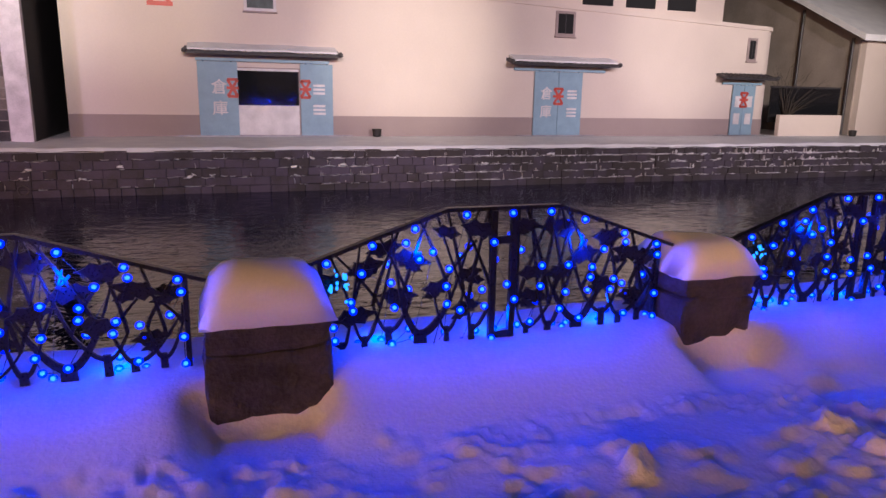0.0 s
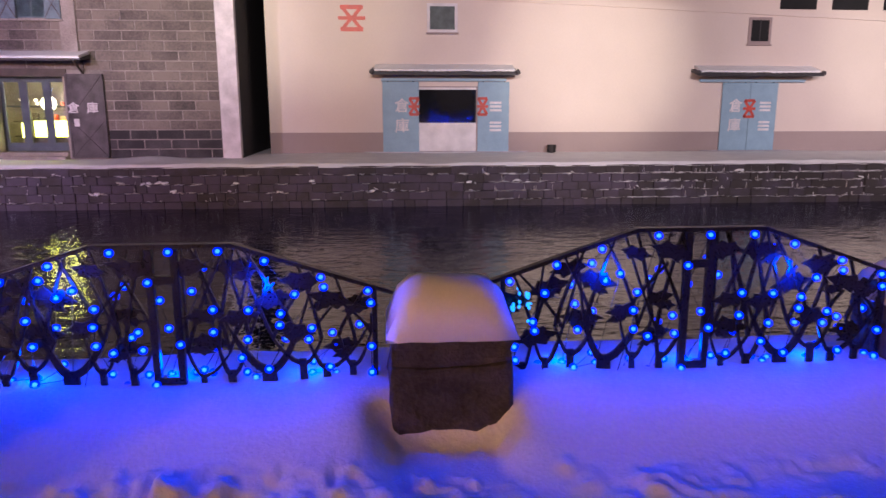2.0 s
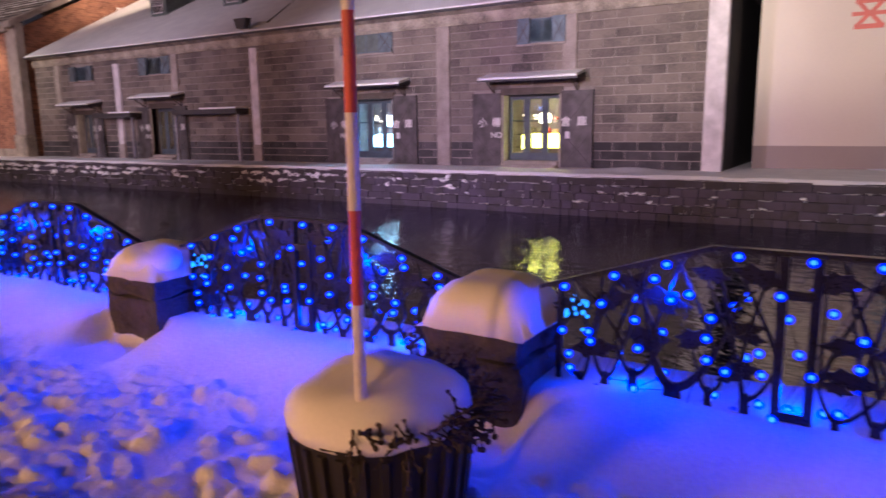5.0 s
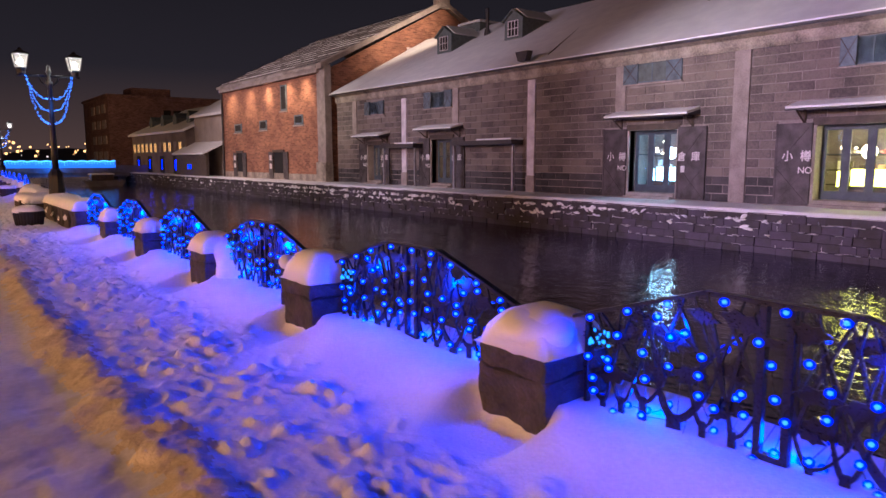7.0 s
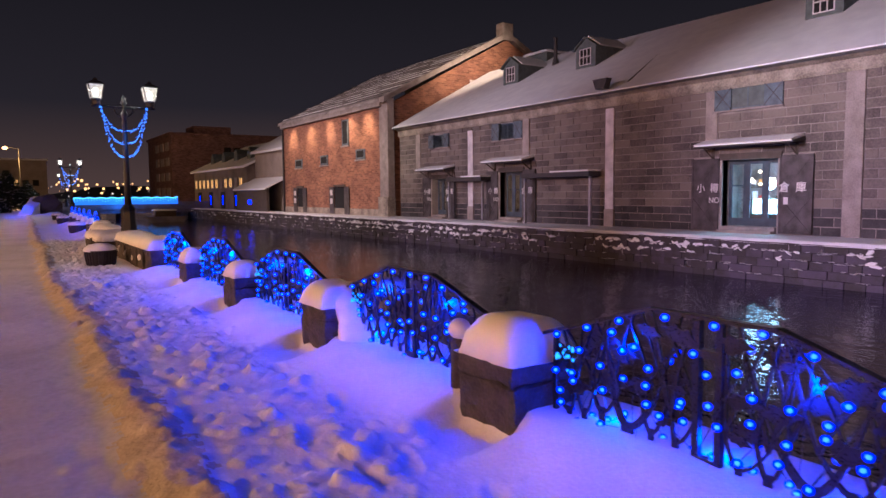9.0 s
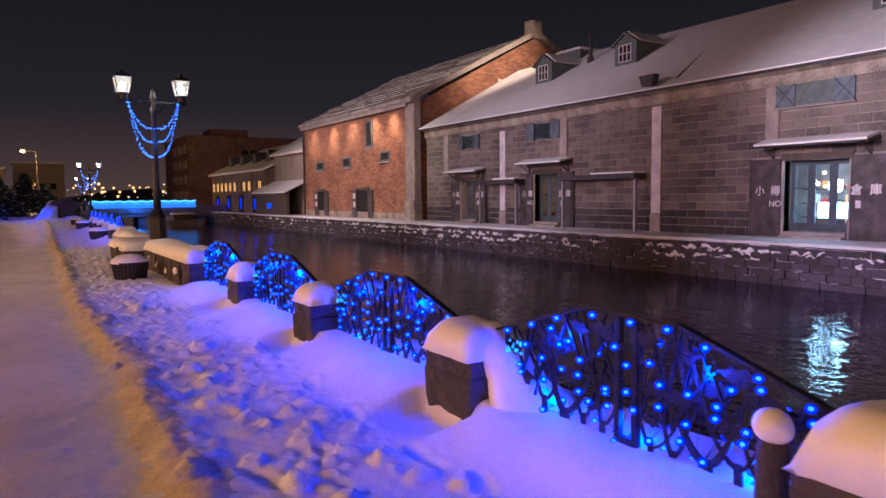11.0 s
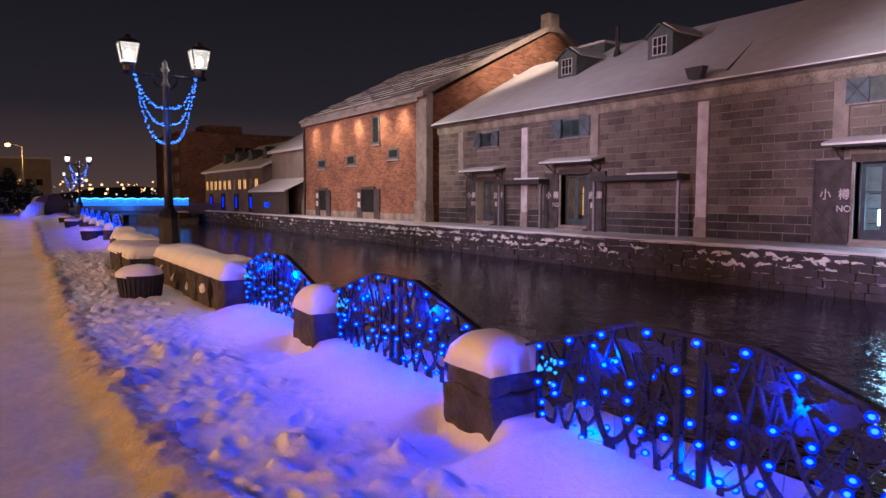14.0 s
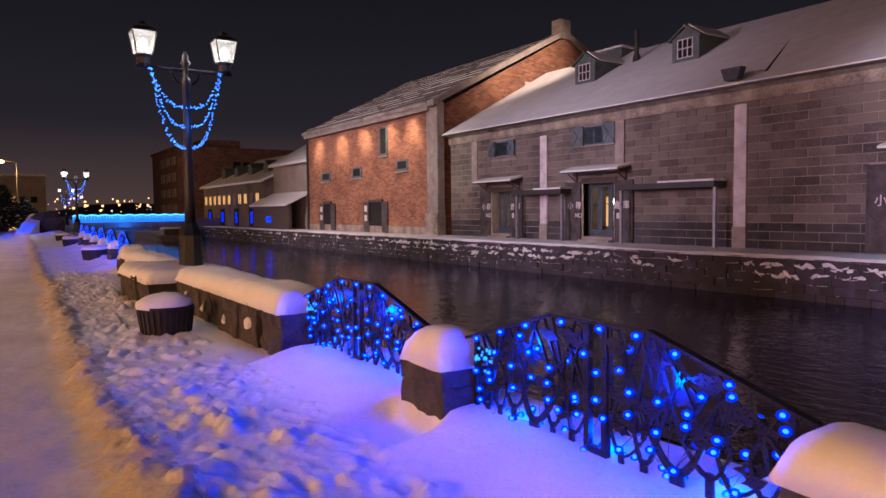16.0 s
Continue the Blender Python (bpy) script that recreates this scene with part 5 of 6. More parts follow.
def stone_post(i, y, x=0.0):
    y, wide, x, top = SEAT.get(i, (y, POST_W, x, 0.50))
    height, seed = CAP.get(i, (0.22, i * 1.3))
    p = thing("stone_post", (x, y, 0), POST_LABEL.get(i, "squat dark stone railing post with a snow cap"), "railing post", "railing posts")
    h = wide / 2
    deep = {4: 0.50, 5: 0.43, 6: 0.47}.get(i, 0.56)
    mid = top - 0.17
    bm = boxed(x - 0.002, y - h - 0.004, -0.10, x + deep + 0.005, y + h + 0.004, mid + 0.008, 0.03)
    bmesh.ops.subdivide_edges(bm, edges=bm.edges, cuts=6, use_grid_fill=True)
    for v in bm.verts:      # bulging and worn, drawn in towards the foot
        f = (v.co.z + 0.10) / (mid + 0.10)
        v.co.y = y + (v.co.y - y) * (0.80 + 0.62 * f - 0.40 * f * f)
        v.co.x += 0.05 * max(0.0, 0.35 - f) * (1 if v.co.x < x + deep / 2 else 0)
    part("lower_block", rough(rough(rough(bm, 0.028, 3.2, seed), 0.018, 9, seed), 0.009, 24, seed), STONE, p)
    bm = boxed(x + 0.0, y - h, mid + 0.006, x + deep, y + h, top - 0.012, 0.03)
    bmesh.ops.subdivide_edges(bm, edges=bm.edges, cuts=6, use_grid_fill=True)
    part("upper_block", rough(rough(rough(bm, 0.024, 3.4, seed), 0.018, 9, seed), 0.009, 24, seed), STONE, p)
    cap = part("snow_cap", snow_pillow(x + 0.02, y - h + 0.02, x + deep - 0.02, y + h - 0.02, top - 0.012, height + 0.015, seed, 0.05), SNOW_CAP, p, "rounded cushion of snow", True)
    if i == 2:
        b = bmesh.new()
        bmesh.ops.create_icosphere(b, subdivisions=3, radius=0.2, matrix=Matrix.Translation((x + 0.16, y - 0.02, 0.58)) @ Matrix.Diagonal((1.0, 1.5, 0.6, 1)))
        part("snow_lump", rough(b, 0.03, 6, 2), SNOW_CAP, p, "lump of broken snow", True)
    if i == 4:
        b = bmesh.new()
        rings = []
        for cx, dy, cz, rx, rz, tilt in ((0.27, 0.16, 0.53, 0.14, 0.08, 0.0), (0.28, 0.02, 0.545, 0.20, 0.12, 0.1), (0.31, -0.15, 0.545, 0.21, 0.13, 0.5), (0.33, -0.28, 0.46, 0.21, 0.13, 0.9),
                                         (0.34, -0.38, 0.34, 0.22, 0.15, 1.1), (0.36, -0.46, 0.20, 0.27, 0.17, 0.9), (0.38, -0.62, 0.08, 0.34, 0.16, 0.5), (0.40, -0.80, 0.0, 0.36, 0.12, 0.2)):
            ring = []
            for k in range(20):
                a = 2 * math.pi * k / 20
                u, v = rx * math.cos(a), rz * math.sin(a)
                ring.append(b.verts.new((x + cx + u, y + dy - v * math.sin(tilt), cz + v * math.cos(tilt))))
            rings.append(ring)
        for one, two in zip(rings, rings[1:]):
            for k in range(20):
                b.faces.new((one[k], one[(k + 1) % 20], two[(k + 1) % 20], two[k]))
        b.faces.new(rings[0][::-1])
        b.faces.new(rings[-1])
        bmesh.ops.subdivide_edges(b, edges=b.edges, cuts=1, use_grid_fill=True, smooth=0.6)
        bmesh.ops.recalc_face_normals(b, faces=b.faces)
        part("sliding_snow", rough(rough(b, 0.03, 4.0, 2), 0.010, 12, 1), SNOW_CAP, p, "snow sliding off the post", True)
    return p


def bollard(x, y):
    """A short stub of stone with a ball of snow on it."""
    p = thing("stone_bollard", (x, y, 0), "short dark bollard with a ball of snow on top", "bollard")
    b = bmesh.new()
    turned(b, [(0.075, 0.0), (0.07, 0.25), (0.066, 0.50), (0.05, 0.53)], (x, y, 0), 14)
    part("stub", rough(b, 0.006, 9), STONE, p)
    b = bmesh.new()
    ball(b, (x, y, 0.585), 0.088, 3, 0.95)
    part("snow_ball", rough(b, 0.015, 6), SNOW_CAP, p, "ball of snow", True)


for i in range(-3, 7):
    stone_post(i, i * SPAN)

bollard(0.12, 9.16)

# ---- near side: wrought-iron railing panels and their light strings ----


def top_z(y):
    y = abs(y)
    return 1.035 if y < 0.36 else 1.035 - (y - 0.36) * 0.27 / 0.79


def ribbon(bm, pts, widths, x0=-0.008, x1=0.008):
    """A flat iron bar that follows points (y, z), with its own width at each."""
    n = len(pts)
    left, right = [], []
    for k in range(n):
        a, b = Vector(pts[max(0, k - 1)]), Vector(pts[min(n - 1, k + 1)])
        d = (b - a).normalized()
        s = Vector((-d.y, d.x)) * widths[k] / 2
        left.append(Vector(pts[k]) + s)
        right.append(Vector(pts[k]) - s)
    ring = []
    for k in range(n):
        ring.append([bm.verts.new((x, q.x, q.y)) for x, q in ((x0, left[k]), (x0, right[k]), (x1, right[k]), (x1, left[k]))])
    for a, b in zip(ring, ring[1:]):
        for k in range(4):
            bm.faces.new((a[k], a[(k + 1) % 4], b[(k + 1) % 4], b[k]))
    bm.faces.new(ring[0])
    bm.faces.new(ring[-1][::-1])


def arc(p0, p1, bow, n=7):
    """A bowed line from p0 to p1: it leaves sideways and then climbs."""
    out = []
    for k in range(n + 1):
        t = k / n
        y = p0[0] + (p1[0] - p0[0]) * (t ** bow)
        out.append((y, p0[1] + (p1[1] - p0[1]) * t))
    return out


def iron_leaf(bm, y, z, s, turn, x):
    outline = []
    spikes = 6
    for k in range(spikes * 2):
        a = 2 * math.pi * k / (spikes * 2)
        r = s * (1.0 if k % 2 == 0 else 0.66) * (1 + 0.45 * math.cos(a) ** 2)
        u, v = r * math.cos(a), 0.62 * r * math.sin(a)
        outline.append((y + u * math.cos(turn) - v * math.sin(turn), z + u * math.sin(turn) + v * math.cos(turn)))
    prism(bm, outline, "x", x - 0.006, x + 0.006)


R = random.Random(12)
panel = thing("railing_panel", (0.30, -SPAN / 2, 0), "dark wrought-iron railing panel of branching stems and leaves", "railing", "railing panels")
at = Vector((0.30, -SPAN / 2, 0))


def pput(name, bm, material=IRON, parent=None, label=""):
    bmesh.ops.translate(bm, verts=bm.verts, vec=at)
    return part(name, bm, material, parent or panel, label)


rail = bmesh.new()
for a, b in ((-1.2, -0.36), (-0.36, 0.36), (0.36, 1.2)):
    ya, yb = Vector((0, a, top_z(a))), Vector((0, b, top_z(b)))
    d = (yb - ya).normalized()
    q = Matrix.Translation((ya + yb) / 2) @ d.to_track_quat("Y", "Z").to_matrix().to_4x4() @ Matrix.Diagonal((0.05, (yb - ya).length + 0.01, 0.022, 1))
    bmesh.ops.create_cube(rail, size=1, matrix=q)
pput("top_rail", rail)
for y in (-0.065, 0.065):
    pput("upright", boxed(-0.02, y - 0.019, 0.10, 0.02, y + 0.019, 1.02, 0.004))
for z in (0.23, 0.82):
    pput("tie_bar", boxed(-0.022, -0.065, z, 0.022, 0.065, z + 0.045, 0.004))
for y in (-1.10, 1.10):
    pput("end_upright", boxed(-0.016, y - 0.014, 0.10, 0.016, y + 0.014, 0.78, 0.003))
stems = []
for side in (1, -1):
    R = random.Random(12 if side == 1 else 31)
    for k, (yb, big) in enumerate(((0.19, 0), (0.34, 0), (0.52, 1), (0.70, 0), (0.84, 0), (0.98, 0))):
        y = side * (yb + R.uniform(-0.015, 0.015))
        w = 0.085 if big else R.uniform(0.032, 0.045)
        fork = 0.32 if big else R.uniform(0.26, 0.36)
        bm = bmesh.new()
        ribbon(bm, [(y, 0.12), (y, 0.2), (y + 0.005, fork)], [w * 1.15, w, w * 0.9])
        stem = pput("stem", bm)
        spread = R.uniform(0.12, 0.17) if big else R.uniform(0.07, 0.13)
        lean = R.uniform(-0.05, 0.05)
        for s in (1, -1):
            tip_y = y + s * spread + lean
            mid = (tip_y, fork + (0.18 if big else R.uniform(0.10, 0.20)))
            bm = bmesh.new()
            ribbon(bm, arc((y + s * 0.008, fork - 0.03), mid, 0.62), [w * 0.54 - w * 0.032 * q for q in range(8)])
            pput("branch", bm, IRON, stem)
            for reach, bow, wide in ((R.uniform(-0.26, -0.10), 1.25, 0.021), (R.uniform(0.05, 0.24), 0.9, 0.017)):
                if wide == 0.017 and R.random() < 0.25:
                    continue
                end_y = max(-1.08, min(1.08, tip_y + s * reach))
                if side * end_y < 0.09:
                    end_y = side * 0.10
                ez = top_z(end_y) - 0.01 if R.random() < 0.7 else top_z(end_y) - R.uniform(0.12, 0.25)
                bm = bmesh.new()
                ribbon(bm, arc(mid, (end_y, ez), bow), [wide - 0.0012 * q for q in range(8)])
                pput("branch", bm, IRON, stem)
for side in (1, -1):
    R = random.Random(5 if side == 1 else 8)
    for y, z in ((0.16, 0.90), (0.20, 0.66), (0.22, 0.47), (0.36, 0.93), (0.40, 0.60), (0.56, 0.74), (0.66, 0.55), (0.72, 0.84), (0.86, 0.70), (0.93, 0.46), (1.02, 0.66)):
        bm = bmesh.new()
        y2, z2 = side * (y + R.uniform(-0.02, 0.02)), z + R.uniform(-0.03, 0.03)
        iron_leaf(bm, y2, z2, R.uniform(0.066, 0.095), R.uniform(-0.3, 0.3), R.choice((-0.014, 0.014)))
        if R.random() < 0.6:
            iron_leaf(bm, y2 + R.uniform(-0.06, 0.06), z2 - 0.04, 0.05, R.uniform(-0.6, 0.6), 0.0)
        pput("leaf", bm)

string = thing("light_string", (0.30, -SPAN / 2, 0), "string of glowing blue lights wound through the railing", "string lights", "light strings")
bulb_bm = bmesh.new()
# outer shell: the light's halo built as a glowing ball; the core follows
ball(bulb_bm, (0, 0, 0), 0.0245, 2)
shell = len(bulb_bm.faces)
ball(bulb_bm, (0, 0, 0.001), 0.0125, 2)
bulb_bm.faces.ensure_lookup_table()
for f in bulb_bm.faces[shell:]:
    f.material_index = 1
BULB_MESH = mesh_of("bulb", bulb_bm, LED_HALO, True)
BULB_MESH.materials.append(LED_CORE)
R = random.Random(4)
spots = []
for k in range(9):
    y = -1.04 + k * 0.26 + R.uniform(-0.05, 0.05)
    spots.append((-0.03, y, top_z(y) - 0.03))
for k in range(70):
    y, z = -1.05 + (k % 14) * 0.162 + R.uniform(-0.06, 0.06), 0.27 + (k // 14) * 0.145 + R.uniform(-0.07, 0.07)
    if z < top_z(y) - 0.08:
        spots.append((R.choice((-0.03, -0.03, 0.03)), max(-1.08, min(1.08, y)), z))
for s in spots:
    ob = new("bulb", BULB_MESH)
    ob.parent = string
    ob.location = s
for k in range(13):     # a strand lying on the snow behind the feet of the stems
    spots.append((R.uniform(0.05, 0.09), -1.06 + k * 0.176 + R.uniform(-0.04, 0.04), R.uniform(0.235, 0.262)))
for s in spots[-13:]:
    ob = new("bulb", BULB_MESH)
    ob.parent = string
    ob.location = s
order = sorted(spots, key=lambda s: (round((s[1] + 1.2) / 0.2), s[2]))
cu = bpy.data.curves.new("wire", "CURVE")
cu.dimensions, cu.bevel_depth, cu.bevel_resolution = "3D", 0.0025, 0
sp = cu.splines.new("POLY")
sp.points.add(len(order) - 1)
for k, s in enumerate(order):
    sp.points[k].co = (*s, 1)
cu.materials.append(IRON)
wire = new("wire", cu)
wire.parent = string
for k in range(14):
    bundle = bmesh.new()
    ball(bundle, (R.uniform(-0.05, 0.0), R.uniform(0.93, 1.06), R.uniform(0.50, 0.72)), R.uniform(0.006, 0.011), 2, R.uniform(0.8, 2.4))
    rough(bundle, 0.004, 40, k)
    bmesh.ops.translate(bundle, verts=bundle.verts, vec=at)
    part("clustered_bulb", bundle, LED_PATCH, string, "bright cyan clustered bulb", True)

BLUE = (0.006, 0.045, 1.0)
centres = [(i + 0.5) * SPAN for i in range(-3, 7)]


def settle(y):
    """How high a panel stands and how deep it is sunk, as the promenade falls away."""
    apex = np.interp(y, [-1.45, 1.45, 7.25, 13.05, 18.85], [1.04, 0.985, 0.93, 0.885, 0.875])
    foot = np.interp(y, [-1.45, 1.45, 7.25, 13.05, 18.85], [0.245, 0.23, 0.185, 0.16, 0.16])
    tall = float((apex - foot) / 0.80)
    return tall, float(foot - 0.235 * tall)


for yc in centres:
    tall, sunk = settle(yc)
    m = Matrix.Translation((0.30, yc, sunk)) @ Matrix.Diagonal((1, 1, tall, 1))
    if abs(yc + SPAN / 2) > 0.1:
        copy_thing(panel, m)
        copy_thing(string, m)
    fore = 0.25 if yc < 3 else 0.24
    for dy, z, watts, x in ((-0.74, 0.33, 6.0, 0.40), (0.0, 0.33, 6.0, 0.40), (0.74, 0.33, 6.0, 0.40), (-0.52, 0.80, 21, fore), (0.52, 0.80, 21, fore)):
        lamp("POINT", "led_glow", (x, yc + dy, z * tall + sunk), watts * (1.15 if yc < 3 else 1.95), BLUE, 0.05)

# further railing beyond the lamp wall
for k in range(6):
    y = 32.6 + k * SPAN
    stone_post(20 + k, y, bend(y) + 0.05)
    copy_thing(panel, Matrix.Translation((0.35 + bend(y), y + SPAN / 2, -0.04)) @ Matrix.Rotation(-0.033, 4, "Z"))
    copy_thing(string, Matrix.Translation((0.35 + bend(y), y + SPAN / 2, -0.04)) @ Matrix.Rotation(-0.033, 4, "Z"))
    lamp("POINT", "led_glow", (0.25 + bend(y), y + SPAN / 2, 0.6), 45.0, BLUE, 0.1)

# ---- low walls and lamp pedestal ----
def low_wall(name, x0, y0, x1, y1, z1, snow, seed, label):
    w = thing(name, (x0, y0, 0), label, "stone wall", "low stone walls")
    n = max(2, round((y1 - y0) / 0.62))
    r = random.Random(int(seed * 10))
    for k in range(n):
        a, b = y0 + (y1 - y0) * k / n, y0 + (y1 - y0) * (k + 1) / n
        bm = boxed(x0 + r.uniform(-0.03, 0.03), a + 0.008, -0.12, x1, b - 0.008, z1 + r.uniform(-0.02, 0.01), 0.015)
        bmesh.ops.subdivide_edges(bm, edges=bm.edges, cuts=6, use_grid_fill=True)
        part("stone", rough(rough(rough(bm, 0.06, 3.0, seed + k), 0.03, 9, seed), 0.012, 22, seed), STONE, w)
    part("snow_cap", snow_pillow(x0 + 0.02, y0 + 0.02, x1 - 0.02, y1 - 0.02, z1 - 0.01, snow, seed, 0.05), SNOW_CAP, w, "thick snow on the wall top", True)
    return w


w1 = low_wall("low_stone_wall", 0.0, 20.05, 0.62, 24.6, 0.47, 0.24, 2.2, "long low rubble-stone wall under thick snow")
r = random.Random(3)
for k in range(4):
    b = bmesh.new()
    bmesh.ops.create_icosphere(b, subdivisions=3, radius=r.uniform(0.05, 0.085), matrix=Matrix.Translation((-0.02, 20.9 + 0.95 * k + r.uniform(-0.2, 0.2), r.uniform(0.15, 0.4))) @ Matrix.Diagonal((0.5, 1, 1.2, 1)))
    part("snow_clump", rough(rough(b, 0.05, 8, k), 0.02, 22, k), SNOW_CAP, w1, "clump of snow stuck to the stone", True)
low_wall("lamp_pedestal", -0.42, 24.65, 1.0, 27.4, 0.42, 0.20, 5.1, "broad stone pedestal of the lamp under snow")
low_wall("low_stone_wall", 0.12, 27.45, 0.75, 31.3, 0.45, 0.22, 7.7, "low rubble-stone wall past the lamp, snow on top")

# ---- gas-style lamp with garlands ----
LX, LY, LZ = 0.55, 25.9, 0.40
street = thing("street_lamp", (LX, LY, LZ), "dark twin-lantern lamp post hung with blue light garlands", "street lamp", "promenade lamps")
b = bmesh.new()
turned(b, [(0.24, 0.0), (0.24, 0.12), (0.215, 0.16), (0.19, 0.70), (0.21, 0.76), (0.16, 0.84), (0.11, 0.92)], (LX, LY, LZ), 8)
part("base", b, LAMP_IRON, street, "tapered octagonal iron base")
b = bmesh.new()
turned(b, [(0.095, 0.85), (0.085, 1.4), (0.062, 3.3), (0.085, 3.34), (0.085, 3.42), (0.05, 3.46), (0.05, 3.66), (0.09, 3.7), (0.05, 3.76), (0.055, 3.82), (0.015, 3.90)], (LX, LY, LZ), 14)
part("shaft", b, LAMP_IRON, street, smooth=True)
b = bmesh.new()
tube(b, (LX - 0.80, LY, LZ + 3.58), (LX + 0.80, LY, LZ + 3.58), 0.032, 0.032, 8)
part("cross_arm", b, LAMP_IRON, street)
b = bmesh.new()
for k in range(16):
    a0, a1 = math.pi + k * math.pi / 16, math.pi + (k + 1) * math.pi / 16
    tube(b, (LX + 0.24 * math.cos(a0), LY, LZ + 3.56 + 0.24 * math.sin(a0)), (LX + 0.24 * math.cos(a1), LY, LZ + 3.56 + 0.24 * math.sin(a1)), 0.02, 0.02, 6)
part("scroll", b, LAMP_IRON, street)
for s in (-1, 1):
    lx = LX + s * 0.68
    b = bmesh.new()
    turned(b, [(0.05, 3.58), (0.11, 3.62), (0.11, 3.72), (0.15, 3.77)], (lx, LY, LZ), 8)
    part("lantern_foot", b, LAMP_IRON, street)
    b = bmesh.new()
    zb, zt = LZ + 3.79, LZ + 4.14
    pts = [[b.verts.new((lx + u * w, LY + v * w, z)) for u, v in ((-1, -1), (1, -1), (1, 1), (-1, 1))] for w, z in ((0.125, zb), (0.185, zt))]
    for k in range(4):
        b.faces.new((pts[0][k], pts[0][(k + 1) % 4], pts[1][(k + 1) % 4], pts[1][k]))
    b.faces.new(pts[0][::-1])
    b.faces.new(pts[1])
    lantern = part("lantern", b, LANTERN, street, "glowing frosted lantern glass")
    lantern.visible_shadow = False
    b = bmesh.new()
    for u, v in ((-1, -1), (1, -1), (1, 1), (-1, 1)):
        tube(b, (lx + u * 0.127, LY + v * 0.127, zb), (lx + u * 0.187, LY + v * 0.187, zt), 0.012, 0.012, 5)
    part("lantern_frame", b, LAMP_IRON, lantern)
    b = bmesh.new()
    ball(b, (lx, LY, zb + 0.15), 0.075, 2, 1.5)
    part("bulb", b, BULB, lantern, "bright white bulb", True).visible_shadow = False
    b = bmesh.new()
    prof = [(0.27, 4.14), (0.27, 4.165), (0.15, 4.23), (0.08, 4.25), (0.08, 4.29), (0.02, 4.33)]
    turned(b, prof, (lx, LY, LZ), 4)
    bmesh.ops.rotate(b, verts=b.verts, cent=(lx, LY, 0), matrix=Matrix.Rotation(math.pi / 4, 3, "Z"))
    part("lantern_roof", b, LAMP_IRON, lantern)
gb = bmesh.new()
ball(gb, (0, 0, 0), 0.012, 1)
GARLAND_BULB = mesh_of("garland_bulb", gb, LED_PALE, True)
R = random.Random(7)
for sag, count in ((0.62, 34), (0.95, 42), (1.32, 50)):
    w = bmesh.new()
    pts = []
    for k in range(count + 1):
        t = 2 * k / count - 1
        y = LZ + 3.55 - sag * (1 - abs(t) ** 2.3)
        pts.append((LX + 0.58 * math.copysign(abs(t) ** 0.72, t) * (0.90 + 0.10 * abs(t)), LY - 0.03, y))
    for a, c in zip(pts, pts[1:]):
        tube(w, a, c, 0.004, 0.004, 3)
    g = part("garland", w, LAMP_IRON, street, "sagging garland of blue lights")
    for q in pts:
        for _ in range(2):
            ob = new("garland_bulb", GARLAND_BULB)
            ob.parent = g
            ob.location = Vector(q) - Vector((LX, LY, LZ)) + Vector((R.uniform(-0.025, 0.025), R.uniform(-0.03, 0.03), R.uniform(-0.025, 0.025)))
for x, y in ((2.75, 66.7), (5.35, 104.0)):
    copy_thing(street, pose(x, y, 0.25))
for x, y, watts in ((LX, LY, 110), (2.75, 66.7, 200), (5.35, 104.0, 200)):
    for s in (-1, 1):
        lamp("POINT", "lantern_light", (x + s * 0.68, y, 4.36 if y < 30 else 4.2), watts, (1.0, 0.88, 0.72), 0.12)
lamp("POINT", "garland_light", (LX, LY - 0.35, 3.0), 16, (0.05, 0.25, 1.0), 0.2)
# an unseen copy of the lamp, added behind the walk for its light
copy_thing(street, pose(0.55, -7.25, 0.3))
for s in (-1, 1):
    lamp("POINT", "lantern_light", (0.55 + s * 0.68, -7.25, 4.3), 30, (1.0, 0.88, 0.72), 0.12)

